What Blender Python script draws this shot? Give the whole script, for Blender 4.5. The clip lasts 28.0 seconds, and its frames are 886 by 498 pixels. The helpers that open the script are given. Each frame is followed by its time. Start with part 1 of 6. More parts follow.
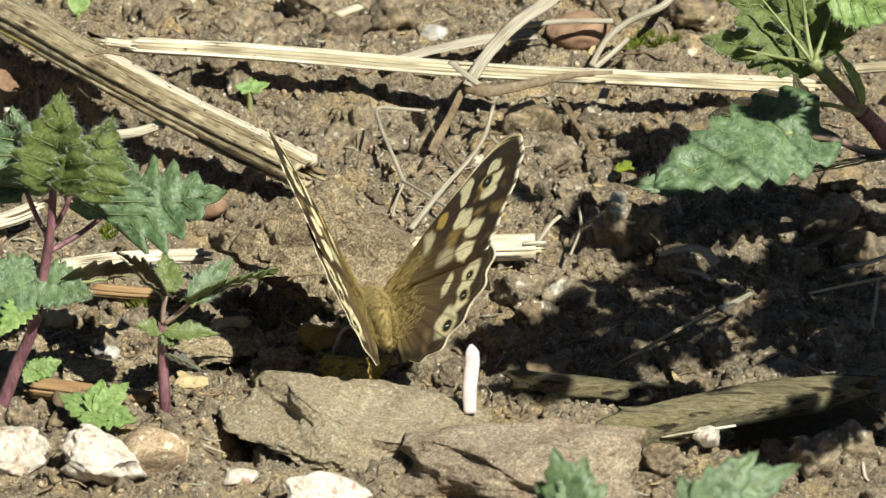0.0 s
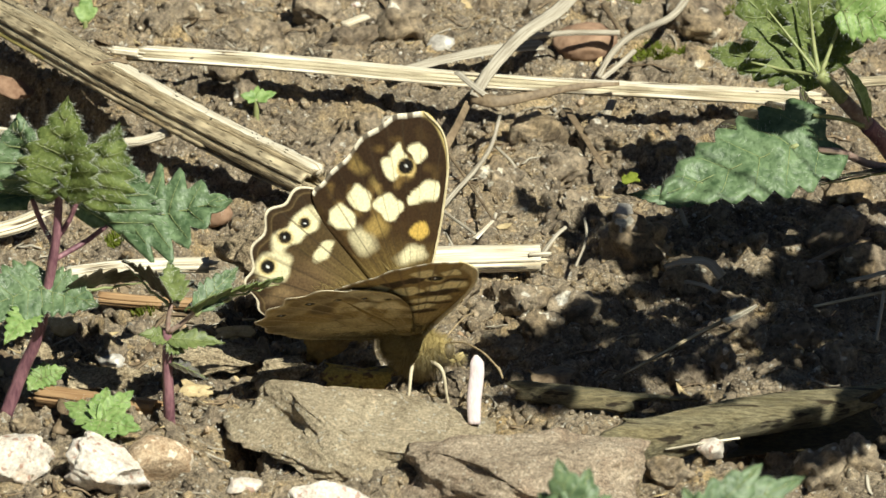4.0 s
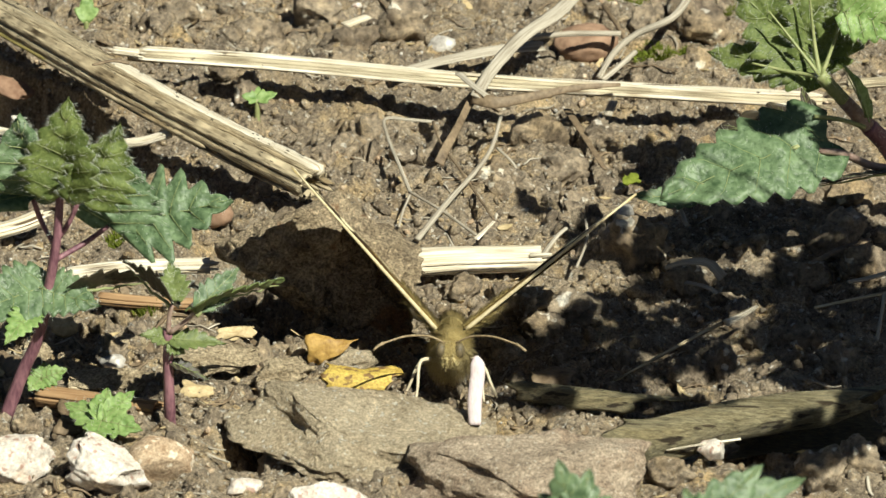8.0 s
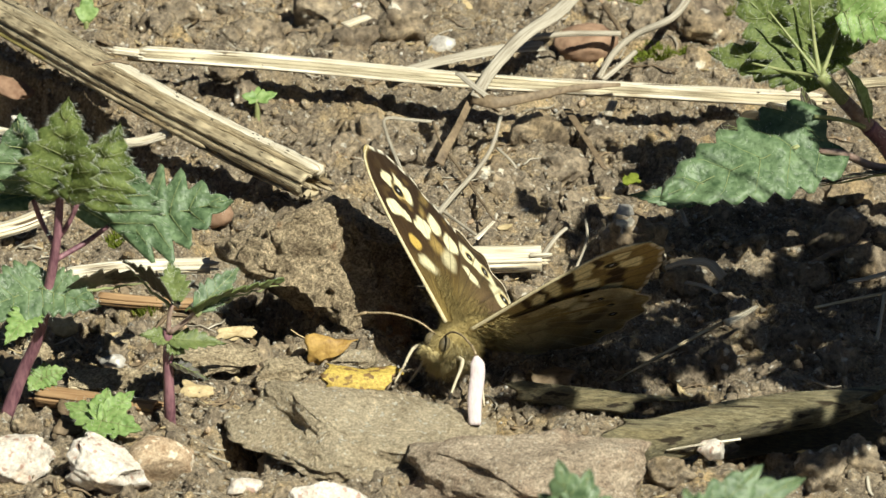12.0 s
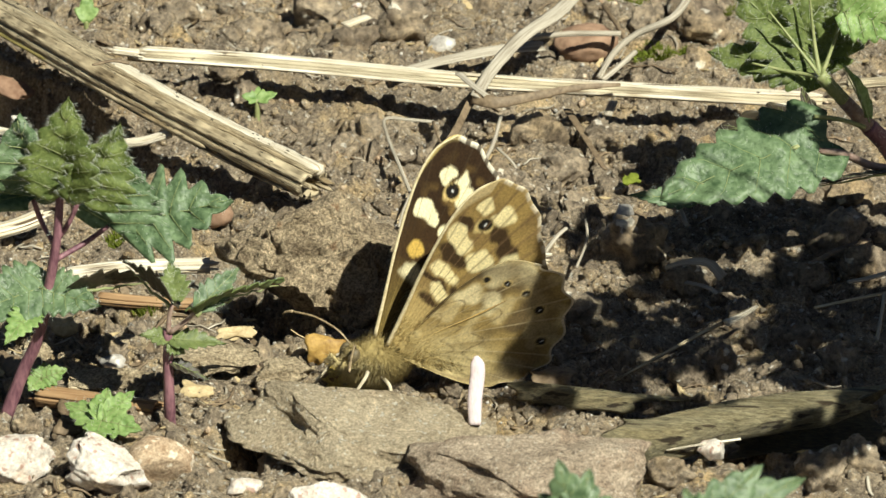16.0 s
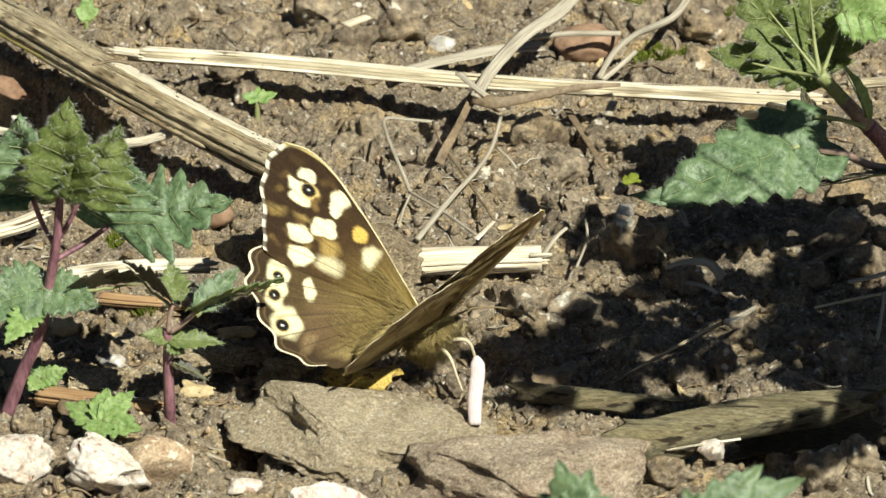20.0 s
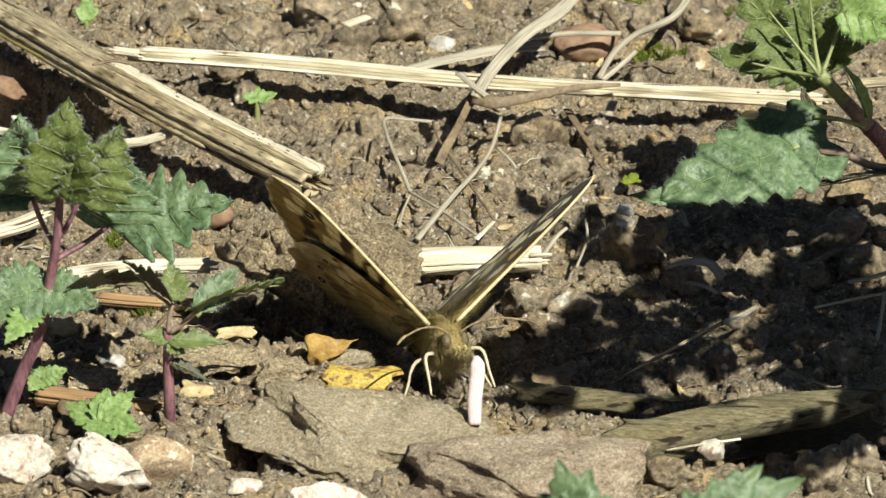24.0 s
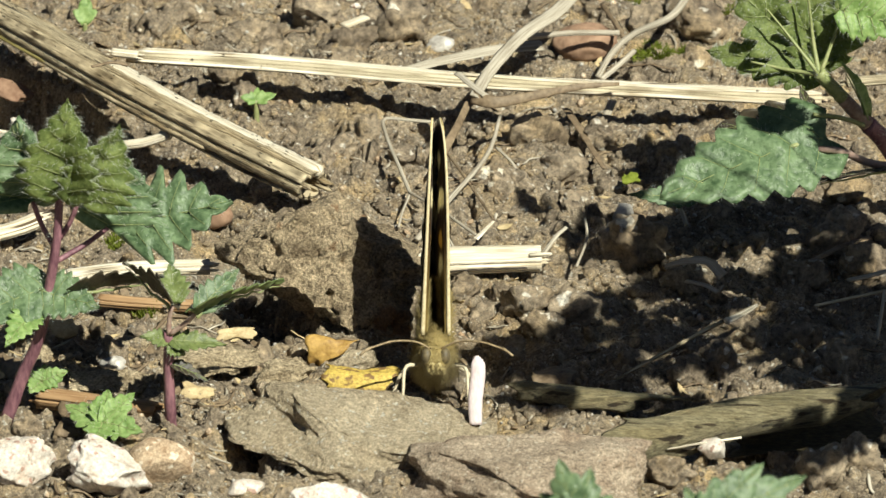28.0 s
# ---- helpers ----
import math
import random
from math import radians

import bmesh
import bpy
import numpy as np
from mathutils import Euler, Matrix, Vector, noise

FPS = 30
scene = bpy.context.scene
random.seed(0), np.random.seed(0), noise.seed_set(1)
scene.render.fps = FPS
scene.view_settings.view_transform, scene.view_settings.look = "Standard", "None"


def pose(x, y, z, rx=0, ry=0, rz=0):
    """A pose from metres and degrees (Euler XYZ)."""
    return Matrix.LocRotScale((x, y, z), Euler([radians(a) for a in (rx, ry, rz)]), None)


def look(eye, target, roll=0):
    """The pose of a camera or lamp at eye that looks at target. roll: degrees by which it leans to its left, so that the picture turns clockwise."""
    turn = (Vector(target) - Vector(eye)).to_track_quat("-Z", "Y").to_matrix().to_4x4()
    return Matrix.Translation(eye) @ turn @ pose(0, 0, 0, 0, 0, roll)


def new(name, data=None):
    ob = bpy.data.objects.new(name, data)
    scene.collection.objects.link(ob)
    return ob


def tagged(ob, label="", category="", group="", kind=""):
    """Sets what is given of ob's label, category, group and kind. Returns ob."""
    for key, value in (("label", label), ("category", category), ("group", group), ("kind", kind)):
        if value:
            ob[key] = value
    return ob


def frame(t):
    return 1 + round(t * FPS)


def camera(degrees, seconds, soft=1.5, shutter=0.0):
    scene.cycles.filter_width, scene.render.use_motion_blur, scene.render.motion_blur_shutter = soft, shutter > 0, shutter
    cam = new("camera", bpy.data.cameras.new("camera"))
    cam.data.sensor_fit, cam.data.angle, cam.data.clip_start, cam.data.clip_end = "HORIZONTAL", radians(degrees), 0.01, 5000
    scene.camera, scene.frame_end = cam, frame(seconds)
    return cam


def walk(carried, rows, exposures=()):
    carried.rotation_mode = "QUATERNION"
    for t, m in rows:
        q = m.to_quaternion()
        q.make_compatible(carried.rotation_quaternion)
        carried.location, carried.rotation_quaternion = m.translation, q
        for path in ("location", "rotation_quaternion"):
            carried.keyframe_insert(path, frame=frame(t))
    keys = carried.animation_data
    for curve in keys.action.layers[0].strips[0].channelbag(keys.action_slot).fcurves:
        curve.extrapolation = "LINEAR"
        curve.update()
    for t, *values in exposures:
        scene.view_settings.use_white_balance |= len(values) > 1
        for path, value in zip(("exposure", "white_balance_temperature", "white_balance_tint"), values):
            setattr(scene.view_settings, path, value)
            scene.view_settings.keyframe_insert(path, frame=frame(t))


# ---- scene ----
cam = camera(6.0, 28.0, soft=1.4)
MM = 0.001
EYE = Vector((0.0, -0.92387, 0.41133))


def aim(pan, tilt, roll):
    """The held camera: small turns in degrees from its resting aim."""
    return look(EYE, (0, 0, 0), 0) @ pose(0, 0, 0, tilt, -pan, 0) @ pose(0, 0, 0, 0, 0, roll)


walk(cam, [
    (0.0, aim(0.0421, -0.0757, -0.440)),
    (0.5, aim(0.0019, -0.0637, -0.315)),
    (1.0, aim(-0.0109, -0.0371, -0.207)),
    (1.5, aim(0.0038, -0.0255, -0.197)),
    (2.0, aim(0.0051, -0.0132, -0.046)),
    (2.5, aim(-0.0000, -0.0089, -0.062)),
    (3.0, aim(0.0070, -0.0104, -0.022)),
    (3.5, aim(0.0064, -0.0082, -0.057)),
    (5.5, aim(-0.0000, 0.0000, 0.000)),
    (26.0, aim(-0.0000, 0.0000, 0.000)),
    (27.0, aim(0.0032, 0.0012, -0.145)),
    (28.0, aim(0.0013, 0.0004, -0.293)),
], exposures=[(0, 0.56, 6110, 6), (28.0, 0.56, 6110, 6)])

cam.data.dof.use_dof = True
cam.data.dof.focus_distance = 0.995
cam.data.dof.aperture_fstop = 130

# ---- light ----
SUN = Vector((5.8, -8.0, 11.8)).normalized()
world = bpy.data.worlds.new("sky")
scene.world = world
world.use_nodes = True
wn = world.node_tree.nodes
sky = wn.new("ShaderNodeTexSky")
sky.sky_type = "NISHITA"
sky.sun_disc = False
sky.sun_elevation = math.asin(SUN.z)
sky.sun_rotation = math.atan2(SUN.x, SUN.y)
wn["Background"].inputs["Strength"].default_value = 0.018
world.node_tree.links.new(sky.outputs[0], wn["Background"].inputs["Color"])
sun = new("sun", bpy.data.lights.new("sun", "SUN"))
sun.data.energy = 5.0
sun.data.angle = radians(0.55)
sun.data.color = (1.0, 0.945, 0.77)
sun.matrix_world = look(SUN * 3, (0, 0, 0))


# ---- materials ----
def material(name, low, high, scale, rough=0.8, bump=0.3, fine=6.0, spec=0.3, translucent=0.0,
             speckle=None, stretch=None, island=0.0, sheen=0.0, bump_mm=0.25, fibre=False, grit=0.0, tint=None, damp=0.0):
    """Two noise scales (per mm) between two base colours, with relief; speckle: (colour, scale, amount)."""
    m = bpy.data.materials.new(name)
    m.use_nodes = True
    nt = m.node_tree
    n, link = nt.nodes, nt.links.new
    bsdf = n["Principled BSDF"]
    coord = n.new("ShaderNodeTexCoord")
    mp = n.new("ShaderNodeMapping")
    s = stretch or (1, 1, 1)
    mp.inputs["Scale"].default_value = [1000 * k for k in s]
    if fibre:
        at = n.new("ShaderNodeAttribute")
        at.attribute_name = "fibre"
        mp.inputs["Scale"].default_value = s
        link(at.outputs["Vector"], mp.inputs["Vector"])
    else:
        link(coord.outputs["Object"], mp.inputs["Vector"])
    info = n.new("ShaderNodeObjectInfo")
    add = n.new("ShaderNodeVectorMath")
    add.operation = "ADD"
    mul = n.new("ShaderNodeMath")
    mul.operation = "MULTIPLY"
    mul.inputs[1].default_value = 37.0
    link(info.outputs["Random"], mul.inputs[0])
    link(mp.outputs[0], add.inputs[0])
    link(mul.outputs[0], add.inputs[1])
    big = n.new("ShaderNodeTexNoise")
    big.inputs["Scale"].default_value = scale
    big.inputs["Detail"].default_value = 5
    big.inputs["Roughness"].default_value = 0.62
    small = n.new("ShaderNodeTexNoise")
    small.inputs["Scale"].default_value = scale * fine
    small.inputs["Detail"].default_value = 3
    link(add.outputs[0], big.inputs["Vector"])
    link(add.outputs[0], small.inputs["Vector"])
    mix = n.new("ShaderNodeMath")
    mix.operation = "MULTIPLY_ADD"
    mix.inputs[1].default_value = 0.75 if fibre else 0.45
    link(small.outputs[0], mix.inputs[0])
    half = n.new("ShaderNodeMath")
    half.operation = "MULTIPLY"
    half.inputs[1].default_value = 0.34 if fibre else 0.62
    link(big.outputs[0], half.inputs[0])
    link(half.outputs[0], mix.inputs[2])
    value = mix.outputs[0]
    if island:
        geo = n.new("ShaderNodeNewGeometry")
        isl = n.new("ShaderNodeMath")
        isl.operation = "MULTIPLY_ADD"
        isl.inputs[1].default_value = island
        link(geo.outputs["Random Per Island"], isl.inputs[0])
        link(value, isl.inputs[2])
        value = isl.outputs[0]
    ramp = n.new("ShaderNodeValToRGB")
    ramp.color_ramp.elements[0].position = 0.36
    ramp.color_ramp.elements[1].position = 0.68 + island * 0.8
    ramp.color_ramp.elements[0].color = (*low, 1)
    ramp.color_ramp.elements[1].color = (*high, 1)
    link(value, ramp.inputs[0])
    colour = ramp.outputs[0]
    if speckle:
        sc, ss, amount = speckle
        vor = n.new("ShaderNodeTexNoise")
        vor.inputs["Scale"].default_value = ss
        vor.inputs["Detail"].default_value = 2
        link(add.outputs[0], vor.inputs["Vector"])
        r2 = n.new("ShaderNodeValToRGB")
        r2.color_ramp.elements[0].position = 1 - amount
        r2.color_ramp.elements[1].position = min(1.0, 1 - amount + 0.05)
        link(vor.outputs[0], r2.inputs[0])
        mc = n.new("ShaderNodeMixRGB")
        mc.inputs[2].default_value = (*sc, 1)
        link(r2.outputs[0], mc.inputs[0])
        link(colour, mc.inputs[1])
        colour = mc.outputs[0]
    if tint:
        # broad patches of another earth
        tc, ts, amount = tint
        tn = n.new("ShaderNodeTexNoise")
        tn.inputs["Scale"].default_value = ts
        tn.inputs["Detail"].default_value = 5
        tn.inputs["Roughness"].default_value = 0.7
        link(add.outputs[0], tn.inputs["Vector"])
        r4 = n.new("ShaderNodeValToRGB")
        r4.color_ramp.elements[0].position, r4.color_ramp.elements[1].position = 0.48, 0.66
        r4.color_ramp.elements[1].color = (amount, amount, amount, 1)
        link(tn.outputs[0], r4.inputs[0])
        mt = n.new("ShaderNodeMixRGB")
        mt.blend_type = "MULTIPLY"
        mt.inputs[2].default_value = (*tc, 1)
        link(r4.outputs[0], mt.inputs[0])
        link(colour, mt.inputs[1])
        colour = mt.outputs[0]
    relief = value
    if grit:
        gr = n.new("ShaderNodeTexNoise")
        gr.inputs["Scale"].default_value = 3.2
        gr.inputs["Detail"].default_value = 6
        gr.inputs["Roughness"].default_value = 0.75
        link(add.outputs[0], gr.inputs["Vector"])
        r3 = n.new("ShaderNodeValToRGB")
        r3.color_ramp.elements[0].position, r3.color_ramp.elements[1].position = 0.36, 0.64
        r3.color_ramp.elements[0].color = (1 - grit, 1 - grit, 1 - grit, 1)
        r3.color_ramp.elements[1].color = (1 + grit * 0.55, 1 + grit * 0.55, 1 + grit * 0.5, 1)
        link(gr.outputs[0], r3.inputs[0])
        mg = n.new("ShaderNodeMixRGB")
        mg.blend_type = "MULTIPLY"
        mg.inputs[0].default_value = 1
        link(colour, mg.inputs[1])
        link(r3.outputs[0], mg.inputs[2])
        colour = mg.outputs[0]
        sm = n.new("ShaderNodeMath")
        sm.operation = "MULTIPLY_ADD"
        sm.inputs[1].default_value = 0.9
        link(gr.outputs[0], sm.inputs[0])
        link(value, sm.inputs[2])
        relief = sm.outputs[0]
    link(colour, bsdf.inputs["Base Color"])
    bsdf.inputs["Roughness"].default_value = rough
    bsdf.inputs["Specular IOR Level"].default_value = spec
    if damp:
        # damp, glistening patches among dry ones
        mr = n.new("ShaderNodeMapRange")
        mr.inputs["From Min"].default_value, mr.inputs["From Max"].default_value = 0.4, 0.62
        mr.inputs["To Min"].default_value, mr.inputs["To Max"].default_value = rough, rough - damp
        link(big.outputs[0], mr.inputs["Value"])
        link(mr.outputs[0], bsdf.inputs["Roughness"])
    if sheen:
        bsdf.inputs["Sheen Weight"].default_value = sheen
    if bump:
        b = n.new("ShaderNodeBump")
        b.inputs["Strength"].default_value = bump
        b.inputs["Distance"].default_value = bump_mm * MM
        link(relief, b.inputs["Height"])
        link(b.outputs[0], bsdf.inputs["Normal"])
    if translucent:
        tr = n.new("ShaderNodeBsdfTranslucent")
        ms = n.new("ShaderNodeMixShader")
        ms.inputs[0].default_value = translucent
        link(colour, tr.inputs["Color"])
        link(bsdf.outputs[0], ms.inputs[1])
        link(tr.outputs[0], ms.inputs[2])
        link(ms.outputs[0], n["Material Output"].inputs["Surface"])
    return m


def pattern_material(name, rough, translucent):
    """A wing's scales: the colours of its pattern, kept with the mesh, broken up by fine grain."""
    m = bpy.data.materials.new(name)
    m.use_nodes = True
    n, link = m.node_tree.nodes, m.node_tree.links.new
    bsdf = n["Principled BSDF"]
    at = n.new("ShaderNodeAttribute")
    at.attribute_name = "pattern"
    coord = n.new("ShaderNodeTexCoord")
    grain = n.new("ShaderNodeTexNoise")
    grain.inputs["Scale"].default_value = 3500
    grain.inputs["Detail"].default_value = 4
    link(coord.outputs["Object"], grain.inputs["Vector"])
    r = n.new("ShaderNodeValToRGB")
    r.color_ramp.elements[0].position, r.color_ramp.elements[1].position = 0.3, 0.7
    r.color_ramp.elements[0].color = (0.72, 0.72, 0.72, 1)
    r.color_ramp.elements[1].color = (1.15, 1.12, 1.08, 1)
    link(grain.outputs[0], r.inputs[0])
    mx = n.new("ShaderNodeMixRGB")
    mx.blend_type = "MULTIPLY"
    mx.inputs[0].default_value = 1
    link(at.outputs["Color"], mx.inputs[1])
    link(r.outputs[0], mx.inputs[2])
    link(mx.outputs[0], bsdf.inputs["Base Color"])
    bsdf.inputs["Roughness"].default_value = rough
    bsdf.inputs["Specular IOR Level"].default_value = 0.1
    bsdf.inputs["Sheen Weight"].default_value = 0.03
    b = n.new("ShaderNodeBump")
    b.inputs["Strength"].default_value = 0.35
    b.inputs["Distance"].default_value = 0.08 * MM
    link(grain.outputs[0], b.inputs["Height"])
    link(b.outputs[0], bsdf.inputs["Normal"])
    tr = n.new("ShaderNodeBsdfTranslucent")
    ms = n.new("ShaderNodeMixShader")
    ms.inputs[0].default_value = translucent
    link(mx.outputs[0], tr.inputs["Color"])
    link(bsdf.outputs[0], ms.inputs[1])
    link(tr.outputs[0], ms.inputs[2])
    link(ms.outputs[0], n["Material Output"].inputs["Surface"])
    return m


SOIL = material("soil", (0.095, 0.068, 0.046), (0.60, 0.485, 0.35), 0.22, 0.8, 1.0, 9, 0.5, damp=0.45, tint=((1.17, 1.04, 0.74), 0.11, 0.85),
                speckle=((0.68, 0.63, 0.55), 1.7, 0.37), bump_mm=0.7, grit=0.65)
CRUMB = material("soil_crumb", (0.095, 0.067, 0.046), (0.59, 0.475, 0.34), 0.34, 0.8, 1.0, 6, 0.5, damp=0.45, island=0.25, tint=((1.17, 1.04, 0.74), 0.14, 0.8),
                 speckle=((0.68, 0.63, 0.55), 1.7, 0.37), bump_mm=0.65, grit=0.65)
BLOCK = material("clay_block", (0.20, 0.145, 0.09), (0.72, 0.57, 0.38), 0.2, 0.85, 1.0, 8, 0.35, damp=0.3,
                 speckle=((0.36, 0.21, 0.11), 0.2, 0.38), bump_mm=0.8, grit=0.55)
CRUST = material("dry_crust", (0.24, 0.18, 0.11), (0.66, 0.54, 0.37), 0.2, 0.9, 1.0, 8, 0.2, bump_mm=0.5, grit=0.5)
GREYSTONE = material("grey_stone", (0.34, 0.27, 0.18), (0.72, 0.60, 0.43), 0.16, 0.85, 1.0, 9, 0.25, tint=((0.82, 0.77, 0.72), 0.13, 0.8),
                     speckle=((0.72, 0.67, 0.57), 1.3, 0.37), bump_mm=0.75, grit=0.5)
BROWNSTONE = material("brown_stone", (0.25, 0.188, 0.135), (0.60, 0.485, 0.37), 0.14, 0.85, 0.9, 9, 0.25,
                      speckle=((0.50, 0.44, 0.36), 1.6, 0.36), bump_mm=0.55, grit=0.6, tint=((0.7, 0.6, 0.55), 0.12, 0.8))
FLINT = material("white_flint", (0.46, 0.38, 0.31), (0.86, 0.82, 0.76), 0.3, 0.6, 0.4, 6, 0.4,
                 speckle=((0.46, 0.31, 0.25), 0.95, 0.385), bump_mm=0.4, grit=0.3, tint=((0.72, 0.58, 0.48), 0.3, 0.8))
TANSTONE = material("tan_pebble", (0.36, 0.25, 0.16), (0.62, 0.49, 0.35), 0.2, 0.95, 0.6, 8, 0.15,
                    speckle=((0.7, 0.62, 0.5), 0.8, 0.40), grit=0.4, tint=((0.75, 0.6, 0.5), 0.3, 0.7))
ORANGE = material("orange_stone", (0.17, 0.095, 0.06), (0.34, 0.22, 0.145), 0.2, 0.8, 0.4, 6, 0.25)
PALESTONE = material("pale_stone", (0.24, 0.22, 0.195), (0.56, 0.52, 0.47), 0.4, 0.42, 0.4, 6, 0.5)
STRAW = material("straw", (0.34, 0.265, 0.16), (0.87, 0.81, 0.68), 0.5, 0.6, 0.5, 5, 0.35, stretch=(0.07, 2.4, 1),
                 speckle=((0.12, 0.085, 0.05), 0.8, 0.37), fibre=True, bump_mm=0.35, tint=((0.84, 0.74, 0.57), 0.25, 0.7))
STRAWDULL = material("weathered_stalk", (0.13, 0.095, 0.05), (0.62, 0.54, 0.38), 0.5, 0.7, 0.6, 5, 0.3, stretch=(0.07, 2.4, 1),
                     speckle=((0.035, 0.026, 0.02), 0.45, 0.42), fibre=True, bump_mm=0.35)
DEADSTALK = material("dead_stalk", (0.055, 0.038, 0.02), (0.60, 0.50, 0.33), 0.45, 0.75, 0.8, 6, 0.25, stretch=(0.12, 2.2, 1),
                     speckle=((0.04, 0.03, 0.02), 0.9, 0.37), fibre=True, bump_mm=0.45, tint=((0.55, 0.46, 0.34), 0.3, 0.8))
OLIVESTICK = material("olive_strand", (0.07, 0.055, 0.018), (0.30, 0.25, 0.09), 0.5, 0.65, 0.6, 5, 0.3, stretch=(0.08, 2.4, 1), fibre=True, bump_mm=0.35)
GRASS = material("dry_grass", (0.20, 0.165, 0.12), (0.50, 0.45, 0.365), 0.5, 0.65, 0.4, 5, 0.3, stretch=(0.07, 2.4, 1), fibre=True, bump_mm=0.35)
BROWNLEAF = material("brown_leaf", (0.085, 0.057, 0.034), (0.27, 0.20, 0.125), 0.3, 0.6, 0.5, 6, 0.35)
BROWNSTICK = material("brown_stick", (0.20, 0.11, 0.05), (0.42, 0.27, 0.14), 0.4, 0.6, 0.4, 5, 0.35, stretch=(0.07, 2.4, 1), fibre=True, bump_mm=0.35)
BARK = material("bark", (0.15, 0.125, 0.065), (0.40, 0.35, 0.22), 0.25, 0.5, 0.8, 6, 0.5, tint=((0.6, 0.54, 0.42), 0.25, 0.7), stretch=(0.22, 1.5, 1.5),
                speckle=((0.05, 0.035, 0.02), 0.8, 0.40), bump_mm=0.9, grit=0.6)
# dark colour holds the shade of the hollow beneath the bark slab
SHADEDBARK = material("shade_dark_bark", (0.035, 0.026, 0.012), (0.13, 0.10, 0.045), 0.4, 0.5, 0.8, 6, 0.45, stretch=(0.4, 1.2, 1.2), bump_mm=0.4, grit=0.5)
PALELEAF = material("pale_leaf", (0.32, 0.23, 0.11), (0.60, 0.48, 0.28), 0.5, 0.65, 0.5, 5, 0.3)
YELLOW = material("yellow_leaf", (0.32, 0.20, 0.04), (0.70, 0.53, 0.13), 0.5, 0.6, 0.5, 5, 0.35, speckle=((0.22, 0.13, 0.05), 0.9, 0.44), grit=0.35)
AMBER = material("amber_leaf", (0.22, 0.12, 0.03), (0.50, 0.32, 0.09), 0.5, 0.6, 0.5, 5, 0.35)
LEAF = material("nettle_leaf", (0.09, 0.13, 0.034), (0.25, 0.30, 0.10), 0.35, 0.45, 0.7, 4, 0.5, translucent=0.34, sheen=0.1, bump_mm=0.35)
LEAFHAIRY = material("downy_leaf", (0.12, 0.18, 0.045), (0.40, 0.47, 0.16), 0.5, 0.5, 0.9, 5, 0.4, translucent=0.6, sheen=0.02, bump_mm=0.4)
LEAFDARK = material("nettle_leaf_cool", (0.055, 0.10, 0.042), (0.19, 0.27, 0.135), 0.35, 0.46, 0.9, 4, 0.5, translucent=0.22, sheen=0.02, bump_mm=0.35)
LEAFBRIGHT = material("young_leaf", (0.13, 0.23, 0.05), (0.33, 0.45, 0.16), 0.45, 0.5, 0.6, 4, 0.45, translucent=0.25, bump_mm=0.3)
# dark purple leaves; the near-black also paints the shade on a leaf's underside
LEAFPURPLE_SHADE = material("purple_and_shaded_leaf", (0.028, 0.022, 0.018), (0.075, 0.06, 0.035), 0.45, 0.5, 0.6, 4, 0.45, translucent=0.1)
STEM = material("purple_stem", (0.085, 0.03, 0.05), (0.30, 0.15, 0.17), 0.7, 0.5, 0.4, 5, 0.4, stretch=(1, 1, 0.3))
STEMGREEN = material("green_stem", (0.16, 0.20, 0.07), (0.32, 0.33, 0.15), 0.4, 0.5, 0.4, 5, 0.4)
VEIN = material("leaf_vein", (0.20, 0.25, 0.09), (0.36, 0.40, 0.18), 0.5, 0.5, 0.3, 4, 0.4, translucent=0.3)
PETIOLE = material("pink_petiole", (0.30, 0.19, 0.16), (0.50, 0.38, 0.30), 0.5, 0.5, 0.3, 4, 0.4, translucent=0.2)
HAIR = material("plant_hair", (0.55, 0.58, 0.48), (0.75, 0.77, 0.68), 1.0, 0.4, 0, 4, 0.4, translucent=0.4)
MOSS = material("moss", (0.09, 0.12, 0.012), (0.24, 0.28, 0.04), 0.8, 0.8, 0.3, 5, 0.2, translucent=0.2, island=0.2)
PETAL = material("pale_shoot", (0.66, 0.50, 0.50), (0.86, 0.76, 0.75), 0.5, 0.5, 0.3, 5, 0.4, stretch=(1.5, 1.5, 0.25), translucent=0.1)
WING = pattern_material("wing_scales", 0.7, 0.04)
FUR = material("butterfly_fur", (0.15, 0.11, 0.04), (0.36, 0.28, 0.11), 1.2, 0.75, 0.4, 5, 0.2, sheen=0.1)
WINGFUR = material("golden_fur", (0.20, 0.145, 0.05), (0.44, 0.34, 0.14), 1.2, 0.7, 0, 5, 0.2, translucent=0.2)
FURTAN = material("tan_fur", (0.24, 0.185, 0.075), (0.52, 0.42, 0.20), 1.2, 0.75, 0.4, 5, 0.2, sheen=0.1)
COSTA = material("wing_edge", (0.42, 0.34, 0.18), (0.72, 0.62, 0.40), 1.2, 0.6, 0.3, 5, 0.2, sheen=0.05)
EYEMAT = material("insect_eye", (0.05, 0.038, 0.02), (0.17, 0.13, 0.065), 2.5, 0.6, 0.1, 4, 0.5)
LEGMAT = material("insect_leg", (0.42, 0.35, 0.24), (0.66, 0.58, 0.42), 1.5, 0.5, 0.2, 4, 0.35)
ANTENNA = material("antenna", (0.10, 0.07, 0.035), (0.42, 0.32, 0.19), 1.6, 0.5, 0.2, 3, 0.35)


# ---- builders ----
def finish(ob, mat, smooth=True):
    ob.data.materials.append(mat)
    if smooth:
        ob.data.polygons.foreach_set("use_smooth", [True] * len(ob.data.polygons))
    return ob


def mesh_of(name, bm):
    me = bpy.data.meshes.new(name)
    for v in bm.verts:
        v.co *= MM
    bm.normal_update()
    bm.to_mesh(me)
    bm.free()
    return me


